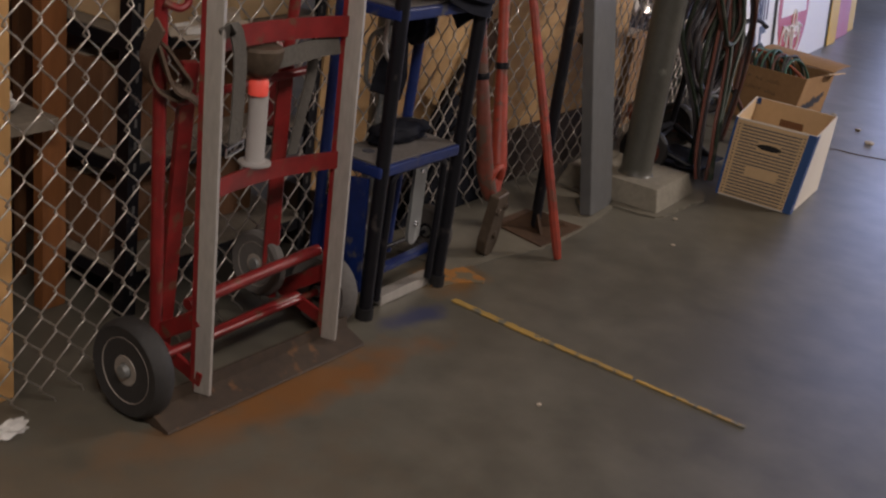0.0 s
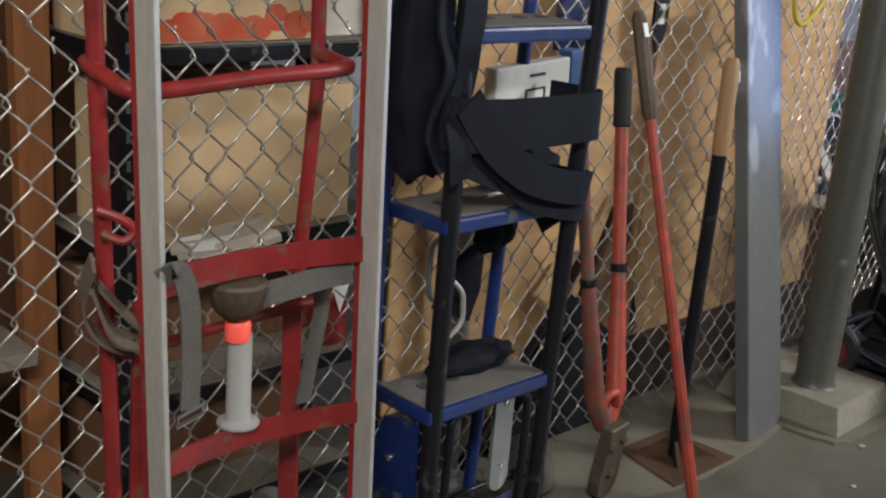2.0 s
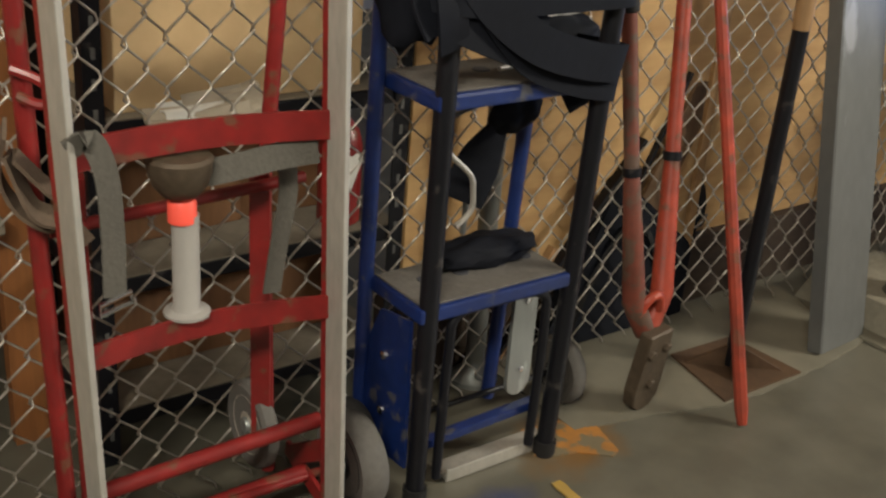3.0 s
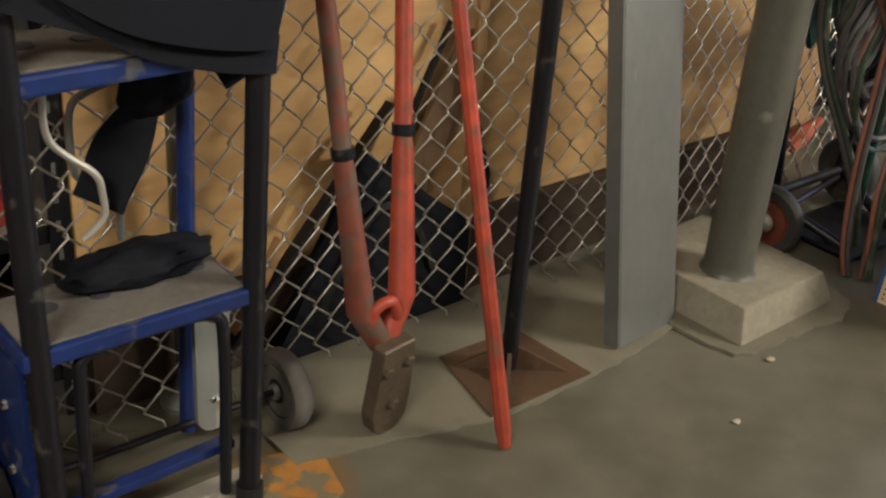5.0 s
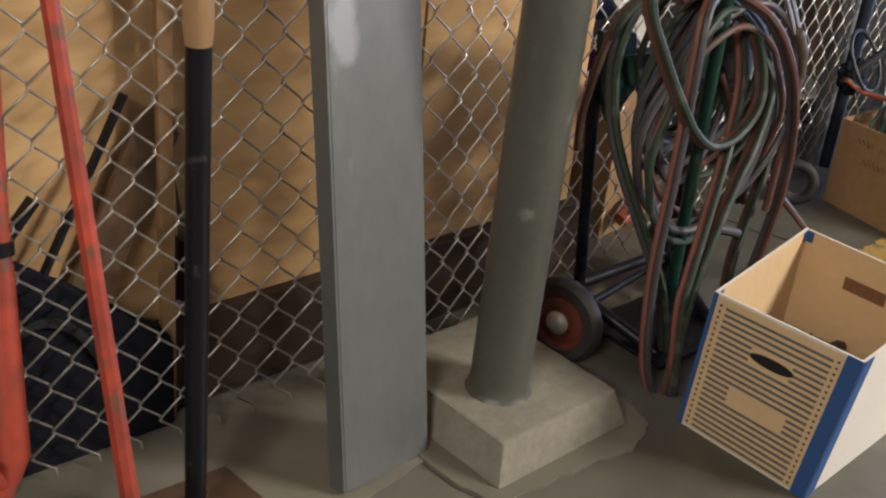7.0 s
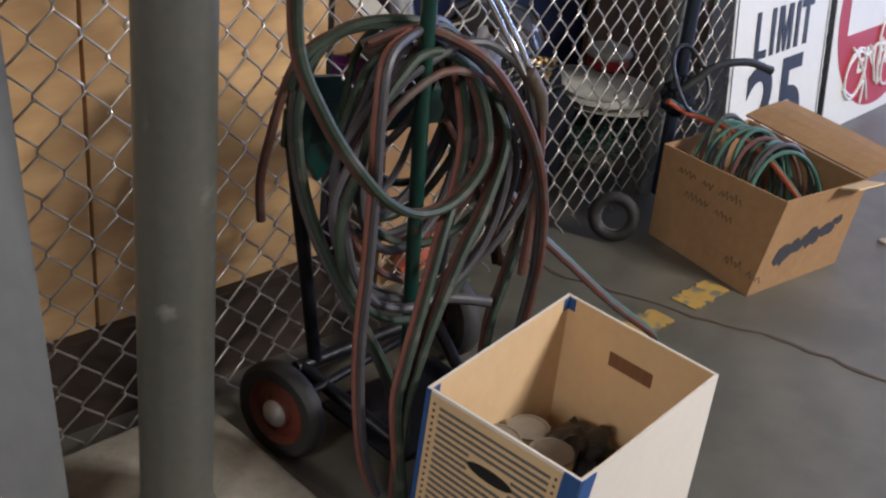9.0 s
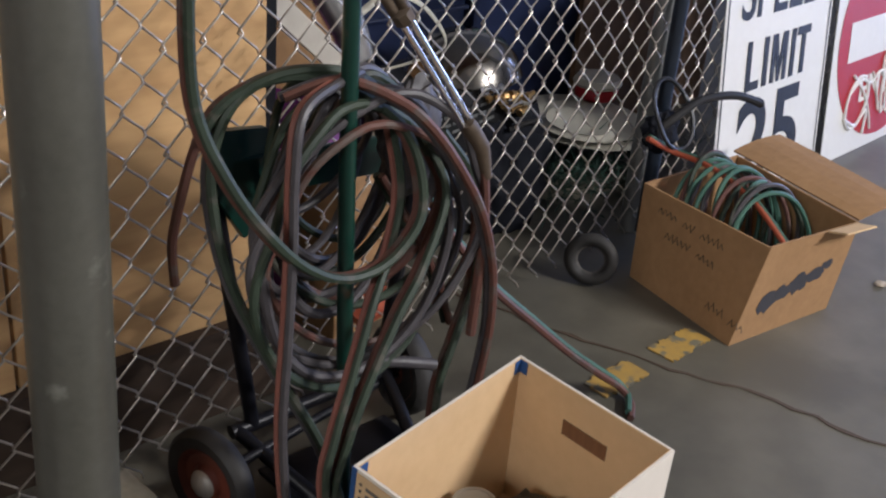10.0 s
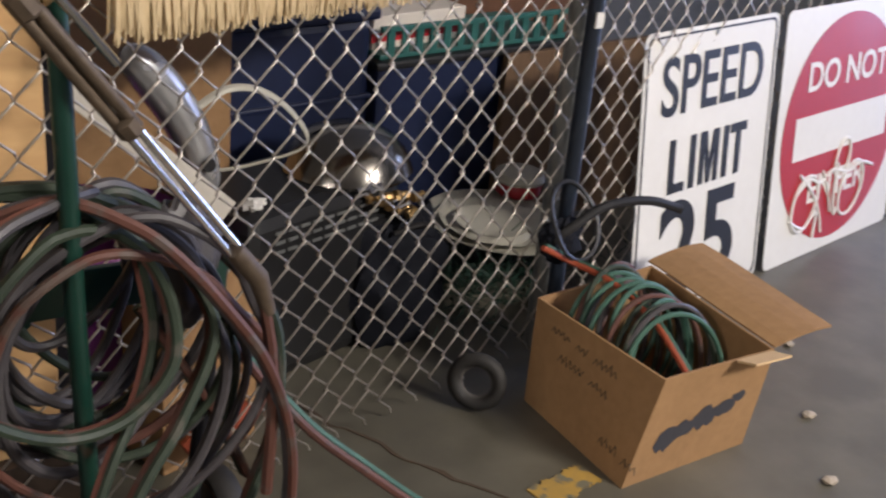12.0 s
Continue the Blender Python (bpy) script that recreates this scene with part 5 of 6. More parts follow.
for k, (cx, cy, rx, ry) in enumerate(((0.07, 0.085, 0.035, 0.026), (0.115, 0.098, 0.034, 0.018), (0.165, 0.108, 0.038, 0.024), (0.215, 0.118, 0.036, 0.016), (0.25, 0.135, 0.022, 0.012))):
    bm = bmesh.new()
    pl = [(cx + rx * math.cos(a) * rnd.uniform(0.75, 1.1), cy + ry * math.sin(a) * rnd.uniform(0.7, 1.2)) for a in np.linspace(0, 2 * math.pi, 18, endpoint=False)]
    prism(bm, pl, 0.0006, 0.0012 + 0.0004 * (k % 2), m1)
    part("printed_patch", bm, M["ink_dark"], w, "blurred dark printed patch")
p, q, d, n, w = walls[0]
m0 = Matrix((d, UP, -n)).transposed().to_4x4()
m0.translation = p
for row, (y0, words) in enumerate(((0.185, (0.05, 0.03, 0.06)), (0.14, (0.07, 0.05)), (0.06, (0.05, 0.04)))):
    x = 0.05 + 0.03 * row + (0.12 if row == 2 else 0)
    for ln in words:
        bm = bmesh.new()
        n = max(4, int(ln / 0.006))
        pts = [m0 @ Vector((x + ln * k / n, y0 - 0.06 * (x - 0.05) + (0.011 if k % 2 else -0.006) * rnd.uniform(0.4, 1.3), 0.0014)) for k in range(n + 1)]
        tube(bm, pts, 0.0011, 4)
        part("pen_stroke", bm, M["marker"], w)
        x += ln + 0.018

flare(hbox, HB, HT, 0.225)


def twin(parent, pts, r=0.0075, mats=("hose_green", "hose_red"), gap=0.0130, side=(0, -1, 0.25), names=("hose", "hose")):
    """Two hoses that run side by side."""
    line = smooth_line(pts, 6)
    s = Vector(side).normalized() * gap / 2
    for k, sg in enumerate((1, -1)):
        b = bmesh.new()
        tube(b, [p + sg * s for p in line], r, 7)
        part(names[k], b, M[mats[k]], parent, "", True)


def ring(cx, cy, cz, rx, rz, tilt, wob, seed, n=18):
    rn = random.Random(seed)
    ph = rn.uniform(0, 6.28)
    out = []
    for i in range(n):
        a = 2 * math.pi * i / n
        k = 1 + wob * math.sin(2 * a + ph) + 0.5 * wob * math.sin(3 * a + ph * 2)
        out.append(Vector((cx + rx * k * math.sin(a), cy + tilt * math.cos(a) + 0.02 * math.sin(a + ph), cz + rz * k * math.cos(a))))
    return out


coil = thing("hose_coil", (3.25, -0.17, 0.01), "coil of twin green and red hose lying in the cardboard box", "hose")
for i in range(15):
    pts = ring(3.272 + 0.002 * i, -0.262 + 0.0145 * i, 0.150 + 0.008 * (i % 3), 0.118 - 0.003 * (i % 4), 0.118, 0.03, 0.035, 40 + i)
    b = bmesh.new()
    tube(b, smooth_line(pts, 4, True), 0.0055, 7, True)
    part("hose_loop", b, M[("hose_teal", "hose_green", "hose_grey", "hose_teal", "hose_red")[i % 5]], coil, "", True)
lead = [(3.20, 0.05, 0.31), (3.262, 0.03, 0.275), (3.272, -0.08, 0.272), (3.262, -0.2, 0.245), (3.24, -0.315, 0.19)]
twin(coil, lead, 0.006, ("hose_teal", "hose_orange"), 0.0125, (1, 0.4, 0))

# black pipe end and rag hanging by the post
b = bmesh.new()
tube(b, smooth_line([(3.22, 0.075, 0.29), (3.27, 0.05, 0.335), (3.36, 0.045, 0.368), (3.48, 0.035, 0.362), (3.585, 0.03, 0.325)], 6), [0.010] * 24 + [0.0115], 9)
solo("black_hose_end", b, M["grip"], "stiff black hose end sticking out by the fence post", "hose", smooth=True)
b = bmesh.new()
tube(b, smooth_line(ring(3.29, 0.06, 0.345, 0.065, 0.065, 0.02, 0.08, 3), 3, True), 0.005, 7, True)
solo("thin_cable_loop", b, M["dark_plastic"], "loop of thin black cable hung on the fence", "cable", smooth=True)
blob("black_cloth", (3.27, 0.075, 0.30), (0.05, 0.03, 0.045), "black_strap", "bunched black cloth hung beside the fence post", "cloth", 9, 0.4)
whl = thing("small_wheel", (3.045, 0.03, 0), "small black rubber wheel lying against the fence", "wheel")
b = bmesh.new()
axis = Vector((-0.8, -0.55, 0.15)).normalized()
e1 = axis.orthogonal().normalized()
e2 = axis.cross(e1)
tube(b, [Vector((3.04, 0.03, 0.062)) + 0.046 * (math.cos(a) * e1 + math.sin(a) * e2) for a in np.linspace(0, 2 * math.pi, 28, endpoint=False)], 0.0145, 10, True)
part("tyre", b, M["black_tyre"], whl, "", True)
b = bmesh.new()
tube(b, [Vector((3.04, 0.03, 0.062)) + 0.034 * (math.cos(a) * e1 + math.sin(a) * e2) for a in np.linspace(0, 2 * math.pi, 28, endpoint=False)], 0.005, 8, True)
part("rim", b, M["tyre"], whl, "", True)

# ---- the torch cart with its hoses ----
cart = thing("torch_cart", (2.13, -0.22, 0), "dark green torch cart hung with welding hose", "cart")
b = bmesh.new()
tube(b, [(2.075, -0.355, 0.035), (2.054, -0.358, 0.6), (2.042, -0.36, 1.3)], 0.0115, 14)
part("handle_post", b, M["green"], cart, "", True)
b = bmesh.new()
box(b, (0.40, 0.012, 0.06), Matrix.Translation((2.13, -0.20, 0.545)) @ pose(0, 0, 0, 0, 4), 0.003)
part("cross_bar", b, M["green"], cart)
b = bmesh.new()
prism(b, [(-0.05, 0.07), (0.06, 0.05), (0.09, -0.06), (0.02, -0.11), (-0.03, -0.03)], -0.006, 0.006, Matrix.Translation((1.975, -0.20, 0.57)) @ pose(0, 0, 0, 90, 0, 8))
part("bracket_plate", b, M["green"], cart)
for a, e in (((1.95, -0.19, 0.56), (2.03, -0.17, 0.10)), ((2.33, -0.19, 0.56), (2.29, -0.17, 0.10)), ((1.99, -0.17, 0.10), (2.33, -0.17, 0.10)), ((2.0, -0.17, 0.10), (2.06, -0.36, 0.03)), ((2.3, -0.17, 0.10), (2.24, -0.36, 0.03))):
    b = bmesh.new()
    rod(b, a, e, 0.012)
    part("frame_tube", b, M["black"], cart, "", True)
b = bmesh.new()
box(b, (0.26, 0.20, 0.008), (2.15, -0.30, 0.03), 0.003)
part("base_plate", b, M["black"], cart)
wheel(cart, (1.914, -0.236, 0.086), (-1, -0.22, 0.03), 0.085, 0.034, "black_tyre", "hub_red")
wheel(cart, (2.345, -0.165, 0.086), (1, -0.1, 0), 0.085, 0.04, "black_tyre", "hub_red")
b = bmesh.new()
rod(b, (1.914, -0.236, 0.086), (2.34, -0.168, 0.086), 0.008)
part("axle", b, M["black"], cart, "", True)

hoses = thing("welding_hose", (2.15, -0.25, 0.1), "tangled loops of twin welding hose hung on the cart", "hose")
rnd = random.Random(21)
for i in range(17):
    rx = 0.075 + 0.006 * i + rnd.uniform(-0.008, 0.008)
    bot = 0.47 - 2.0 * (rx - 0.075) + rnd.uniform(-0.03, 0.03)
    top = 0.70 + rnd.uniform(-0.03, 0.02)
    cx, cy = 2.155 + rnd.uniform(-0.022, 0.022), -0.165 - 0.008 * i + rnd.uniform(-0.02, 0.01)
    ph, lean = rnd.uniform(0, 6.28), rnd.uniform(-0.04, 0.04)
    pts = []
    for k in range(16):
        a = 2 * math.pi * k / 16
        u, c = math.sin(a), math.cos(a)
        w = rx * (1 + 0.07 * math.sin(2 * a + ph)) * (0.78 if c > 0.8 else 0.92 if c > 0.3 else 1.06)
        pts.append(Vector((cx + u * w + lean * c, cy + 0.025 * math.sin(a + ph), (top + bot) / 2 + (top - bot) / 2 * c * (1 + 0.03 * math.sin(2 * a + ph)))))
    b = bmesh.new()
    tube(b, smooth_line(pts, 4, True), rnd.uniform(0.0058, 0.0076), 8, True)
    part("hose_loop", b, M["hose_green" if i in (2, 5, 11, 16) else "hose_red" if i in (8, 14) else "hose_grey"], hoses, "", True)
# the long front loop, over the top and down to the loose end
twin(hoses, [(1.90, -0.32, 1.35), (1.862, -0.33, 1.08), (1.855, -0.33, 0.91), (1.868, -0.315, 0.76), (1.895, -0.34, 0.668), (1.945, -0.352, 0.588), (2.005, -0.348, 0.525), (2.075, -0.338, 0.485), (2.145, -0.335, 0.488), (2.20, -0.33, 0.535), (2.208, -0.315, 0.60), (2.185, -0.295, 0.665), (2.12, -0.265, 0.718), (2.062, -0.235, 0.733), (2.008, -0.212, 0.722), (1.965, -0.20, 0.694), (1.945, -0.192, 0.65)], 0.0068)
b = bmesh.new()
tube(b, smooth_line([(1.965, -0.195, 0.69), (1.942, -0.19, 0.646), (1.92, -0.19, 0.581), (1.905, -0.19, 0.519), (1.907, -0.19, 0.456)], 6), 0.0068, 8)
part("hose_end", b, M["hose_red"], hoses, "dark red loose hose end", True)
# a second pair over the hook, its left side ending lower
twin(hoses, [(2.20, -0.24, 0.69), (2.12, -0.25, 0.735), (2.04, -0.225, 0.735), (1.985, -0.205, 0.70), (1.955, -0.20, 0.62), (1.957, -0.212, 0.52), (1.972, -0.24, 0.43), (2.012, -0.275, 0.32), (2.07, -0.30, 0.19), (2.11, -0.31, 0.05)], 0.0074, ("hose_green", "hose_grey"))
# the red hose hanging in front
twin(hoses, [(2.15, -0.25, 0.728), (2.087, -0.285, 0.735), (2.012, -0.32, 0.722), (1.99, -0.335, 0.65), (1.986, -0.34, 0.56), (1.978, -0.345, 0.43), (1.968, -0.35, 0.30), (1.972, -0.355, 0.18), (1.985, -0.36, 0.09), (2.006, -0.365, 0.03)], 0.0062, ("hose_grey", "hose_pink"), 0.0122)
# outer right fall
twin(hoses, [(2.03, -0.25, 0.715), (2.10, -0.275, 0.735), (2.165, -0.31, 0.708), (2.209, -0.33, 0.668), (2.262, -0.338, 0.598), (2.32, -0.33, 0.511), (2.362, -0.32, 0.408), (2.382, -0.31, 0.303), (2.382, -0.30, 0.20), (2.37, -0.29, 0.08)], 0.0068, ("hose_red", "hose_grey"))
# tails towards the floor
twin(hoses, [(2.25, -0.27, 0.62), (2.268, -0.305, 0.55), (2.209, -0.335, 0.463), (2.156, -0.35, 0.406), (2.087, -0.37, 0.312), (2.05, -0.38, 0.238), (2.026, -0.39, 0.178), (2.02, -0.395, 0.03)], 0.0066)
twin(hoses, [(2.19, -0.27, 0.66), (2.197, -0.29, 0.569), (2.171, -0.31, 0.498), (2.118, -0.34, 0.431), (2.066, -0.365, 0.336), (2.032, -0.38, 0.269), (2.012, -0.39, 0.199), (2.03, -0.40, 0.03)], 0.0062, ("hose_green", "hose_pink"))
twin(hoses, [(2.33, -0.22, 0.60), (2.392, -0.24, 0.501), (2.388, -0.26, 0.364), (2.337, -0.28, 0.268), (2.301, -0.29, 0.191), (2.29, -0.30, 0.06)], 0.0064)
twin(hoses, [(2.21, -0.23, 0.56), (2.26, -0.25, 0.47), (2.31, -0.26, 0.37), (2.35, -0.25, 0.28)], 0.0060, ("hose_red", "hose_green"))
floor_hose = thing("floor_hose", (2.5, -0.3, 0.0), "twin green and red hose trailing over the concrete", "hose")
twin(floor_hose, [(2.36, -0.18, 0.46), (2.41, -0.20, 0.38), (2.475, -0.225, 0.292), (2.555, -0.25, 0.212), (2.64, -0.27, 0.13), (2.71, -0.285, 0.07), (2.765, -0.30, 0.025), (2.765, -0.33, 0.0095), (2.725, -0.365, 0.0095)], 0.0070, ("hose_teal", "hose_red"), 0.0142, (0.5, 1, 0.3))
b = bmesh.new()
tube(b, smooth_line([(2.19, -0.27, 0.275), (2.24, -0.29, 0.265), (2.285, -0.30, 0.25)], 5), 0.0095, 9)
part("hose_end", b, M["hose_grey"], hoses, "", True)

cart.location += Vector((0.055, 0.07, 0))

torch = thing("cutting_torch", (2.2, -0.3, 0.75), "chrome cutting torch with brass valves hung on the cart", "torch")
T0, T1 = Vector((2.050, -0.32, 0.967)), Vector((2.306, -0.32, 0.629))
td = (T1 - T0).normalized()
tn = td.cross(Vector((0, 1, 0))).normalized()
b = bmesh.new()
for sg in (-1, 1):
    q = tn * 0.0066 * sg + Vector((0, -0.003 * sg, 0))
    tube(b, [T0 + q, T0.lerp(T1, 0.03) + q, T0.lerp(T1, 0.42) + q, T0.lerp(T1, 0.45) + q], [0.005, 0.0075, 0.007, 0.005], 12)
for f0, f1 in ((0.0, 0.07), (0.40, 0.455)):
    tube(b, [T0.lerp(T1, f0), T0.lerp(T1, f0 + 0.008), T0.lerp(T1, f1 - 0.008), T0.lerp(T1, f1)], [0.010, 0.0145, 0.0145, 0.011], 8)
part("torch_body", b, M["tool_steel"], torch, "worn brown torch handle", True)
for sg in (-1, 1):
    b = bmesh.new()
    tube(b, [T0.lerp(T1, 0.43) + tn * 0.0062 * sg, T0.lerp(T1, 0.95) + tn * 0.0062 * sg], 0.0046, 10)
    part("chrome_tube", b, M["chrome"], torch, "polished chrome tube", True)
b = bmesh.new()
tube(b, [T0.lerp(T1, 0.92), T0.lerp(T1, 0.95), T1 + td * 0.02, T1 + td * 0.045 - Vector((0, 0, 0.03))], [0.011, 0.013, 0.013, 0.010], 12)
part("torch_head", b, M["tool_steel"], torch, "", True)
b = bmesh.new()
tube(b, smooth_line([T0.lerp(T1, 0.0) + tn * 0.012, T0.lerp(T1, 0.04) + tn * 0.026, T0.lerp(T1, 0.10) + tn * 0.030, T0.lerp(T1, 0.29) + tn * 0.032], 5), 0.005, 8)
part("lever", b, M["chrome"], torch, "chrome lever", True)
b = bmesh.new()
m, length = span(T0.lerp(T1, 0.05), T0.lerp(T1, 0.05) + tn * 0.05)
lathe(b, [(0.006, -0.025), (0.006, -0.01), (0.011, -0.01), (0.011, 0.0), (0.005, 0.0), (0.005, 0.012), (0.013, 0.012), (0.013, 0.025)], m, 12)
part("valve", b, M["brass"], torch, "brass valve", True)
b = bmesh.new()
tube(b, smooth_line([T1 + td * 0.02, T1 + Vector((0.03, 0.0, -0.10)), T1 + Vector((0.045, 0.01, -0.20)), T1 + Vector((0.04, 0.01, -0.34))], 6), 0.008, 8)
part("torch_hose", b, M["hose_red"], torch, "", True)
blob("grey_sleeve", (2.27, -0.22, 0.60), (0.05, 0.03, 0.09), "hose_grey", "grey cloth sleeve over the torch hose", "sleeve", 14, 0.25)



# ---- the road signs ----
def sign(name, corner, turn, lean, w, h, label):
    """A blank sign plate with rounded corners; returns it and the pose of its front, x right, y up, from the bottom right corner."""
    m = Matrix.Translation(corner) @ pose(0, 0, 0, 0, 0, turn) @ pose(0, 0, 0, 90 - lean)
    r = 0.022
    pl = []
    for cx, cy, a0 in ((-r, r, -90), (-r, h - r, 0), (-w + r, h - r, 90), (-w + r, r, 180)):
        pl += [(cx + r * math.cos(radians(a0 + a)), cy + r * math.sin(radians(a0 + a))) for a in (0, 22, 45, 68, 90)]
    th = thing(name, corner, label, "road sign")
    b = bmesh.new()
    prism(b, pl, -0.0025, 0.0, m)
    part("plate", b, M["sign_white"], th, "white sheet-metal plate")
    return th, m, pl


SW, SH = 0.54, 0.675
speed, ms, pl = sign("speed_limit_sign", (4.102, 0.135, 0.002), 4.5, 7, SW, SH, "white metal speed limit sign leaning on the fence")
inner = [(-SW / 2 + (x + SW / 2) * 0.965, SH / 2 + (y - SH / 2) * 0.972) for x, y in pl]
inner2 = [(-SW / 2 + (x + SW / 2) * 0.945, SH / 2 + (y - SH / 2) * 0.956) for x, y in pl]
b = bmesh.new()
n = len(inner)
for k in range(n):
    for z in (0.0012,):
        v = [b.verts.new(ms @ Vector((x, y, z))) for x, y in (inner[k], inner[(k + 1) % n], inner2[(k + 1) % n], inner2[k])]
        b.faces.new(v)
part("border", b, M["sign_black"], speed, "black border line")
writing("SPEED", 0.186, ms @ Matrix.Translation((-SW / 2 + 0.005, 0.543, 0.0018)), M["sign_black"], speed, squeeze=0.83, bold=0.012)
def bar(x, y, w, h):
    return [(x, y), (x + w, y), (x + w, y + h), (x, y + h)]


b = bmesh.new()
lm = ms @ Matrix.Translation((-SW / 2 - 0.155, 0.300, 0.0013)) @ Matrix.Diagonal((1.03, 1.176, 1, 1))
for pl in (bar(0, 0, 0.021, 0.108), bar(0.0215, 0, 0.040, 0.019), bar(0.079, 0, 0.021, 0.108), bar(0.118, 0, 0.018, 0.108), bar(0.176, 0, 0.018, 0.108),
           [(0.1365, 0.108), (0.1365, 0.070), (0.1495, 0.0), (0.156, 0.0), (0.156, 0.045), (0.1430, 0.108)], [(0.1755, 0.108), (0.1690, 0.108), (0.1565, 0.045), (0.1565, 0.0), (0.1625, 0.0), (0.1755, 0.070)],
           bar(0.212, 0, 0.021, 0.108), bar(0.264, 0, 0.021, 0.0885), bar(0.241, 0.089, 0.067, 0.019)):
    prism(b, pl, 0.0, 0.001, lm)
part("lettering", b, M["sign_black"], speed)
writing("25", 0.322, ms @ Matrix.Translation((-SW / 2 - 0.012, 0.148, 0.0018)), M["sign_black"], speed, squeeze=1.05)
for y in (0.655, 0.02):
    b = bmesh.new()
    lathe(b, [(0.006, 0), (0.005, 0.002)], ms @ Matrix.Translation((-SW / 2, y, 0.001)), 10)
    part("bolt_hole", b, M["steel"], speed)

enter, me2, pl = sign("do_not_enter_sign", (4.80, 0.175, 0.002), 4.0, 7, 0.675, 0.675, "white metal no-entry sign with a red disc leaning on the fence")
CX, CY, CR = -0.3375, 0.3375, 0.31
b = bmesh.new()
prism(b, [(CX + CR * math.cos(a), CY + CR * math.sin(a)) for a in np.linspace(0, 2 * math.pi, 64, endpoint=False)], 0.0006, 0.0016, me2)
disc = part("red_disc", b, M["sign_red"], enter, "red disc")
b = bmesh.new()
box(b, (0.50, 0.115, 0.0008), me2 @ Matrix.Translation((CX, CY, 0.0026)))
part("white_bar", b, M["sign_white"], disc, "white bar")
writing("DO NOT", 0.105, me2 @ Matrix.Translation((CX, CY + 0.155, 0.0026)), M["sign_white"], disc)
writing("ENTER", 0.105, me2 @ Matrix.Translation((CX, CY - 0.155, 0.0026)), M["sign_white"], disc)
def scrawl(pts, closed=False):
    b = bmesh.new()
    tube(b, smooth_line([me2 @ Vector((CX + x, CY + y, 0.0045)) for x, y in pts], 6, closed), 0.0048, 6, closed)
    part("scrawl", b, M["sign_white"], disc, "white scrawled paint stroke")


def oval(x, y, rx, ry, slant=0.0):
    return [(x + rx * math.cos(a) + slant * ry * math.sin(a), y + ry * math.sin(a)) for a in np.linspace(0, 2 * math.pi, 14, endpoint=False)]


scrawl(oval(-0.165, -0.185, 0.062, 0.075, 0.2), True)
scrawl(oval(0.02, -0.09, 0.036, 0.055, 0.2), True)
scrawl(oval(0.085, -0.185, 0.062, 0.075, 0.25), True)
scrawl([(-0.20, -0.10), (-0.13, -0.16), (-0.085, -0.22), (-0.06, -0.285)])
scrawl([(-0.235, -0.22), (-0.16, -0.255), (-0.10, -0.22), (-0.105, -0.29)])
scrawl([(-0.08, -0.11), (-0.045, -0.17), (-0.02, -0.235)])
scrawl([(0.0, -0.10), (-0.01, -0.17), (0.0, -0.245), (0.015, -0.23)])
scrawl([(-0.21, -0.15), (-0.15, -0.12), (-0.09, -0.14), (-0.03, -0.115), (0.06, -0.135), (0.13, -0.12), (0.20, -0.14)])
for x0, w, h, matn, label, y in ((4.84, 0.5, 0.9, "sign_white", "tall white board leaning on the fence", 0.36), (5.36, 0.22, 1.0, "yellow", "yellow board leaning on the fence", 0.38), (5.60, 0.4, 0.95, "sign_red", "dark red board leaning on the fence", 0.42), (6.02, 0.22, 1.0, "yellow", "yellow board leaning on the fence", 0.46)):
    b = bmesh.new()
    box(b, (w, 0.006, h), Matrix.Translation((x0 + w / 2, y - 0.1, h / 2)) @ pose(0, 0, 0, -6, 0, 4), 0.002)
    solo("leaning_sign_board", b, M[matn], label, "sign board", "boards along the fence")

# ---- the store behind the fence by the signs ----
rug = thing("fringed_rug", (2.8, 0.03, 1.0), "dark red patterned rug with cream fringe hung over the fence", "rug")
def rug_y(x):
    return fence_y(x) - 0.022 - 0.008 * math.sin(x * 9)
def rug_z(x):
    return 0.906 + 0.055 * (x - 2.36) - 0.02 * math.sin((x - 2.36) * 3.4)
b = bmesh.new()
cols = np.linspace(2.29, 3.27, 40)
ribs = [[b.verts.new((x, rug_y(x) + dy, z)) for z in (rug_z(x), 1.1, 1.6, 2.02)] for x in cols for dy in (-0.004,)]
for r0, r1 in zip(ribs, ribs[1:]):
    for k in range(3):
        b.faces.new((r0[k], r1[k], r1[k + 1], r0[k + 1]))
bmesh.ops.solidify(b, geom=b.faces[:], thickness=0.007)
part("rug_sheet", b, M["rug"], rug, "", True)
b = bmesh.new()
ribbon(b, [(x, rug_y(x) - 0.006, rug_z(x) + 0.026) for x in cols], (0, 0, 1), 0.008, 0.003)
part("border_stripe", b, M["fringe"], rug, "cream border stripe")
for row, (dz, step, sz) in enumerate(((0.052, 0.03, 0.014), (0.085, 0.042, 0.022), (0.125, 0.03, 0.012))):
    for k in range(int(0.955 / step)):
        x = 2.305 + k * step
        b = bmesh.new()
        pl = [(sz / 2 * math.cos(a) * (1 if m_ % 2 == 0 else 0.5), sz / 2 * math.sin(a) * (1 if m_ % 2 == 0 else 0.5)) for m_, a in enumerate(np.linspace(0, 2 * math.pi, 8, endpoint=False))]
        prism(b, pl, 0.0, 0.002, Matrix.Translation((x, rug_y(x) - 0.0085, rug_z(x) + dz)) @ pose(0, 0, 0, 90, 0, 5))
        part("woven_motif", b, M["fringe" if (k + row) % 3 else "sign_black"], rug)
rnd = random.Random(8)
b = bmesh.new()
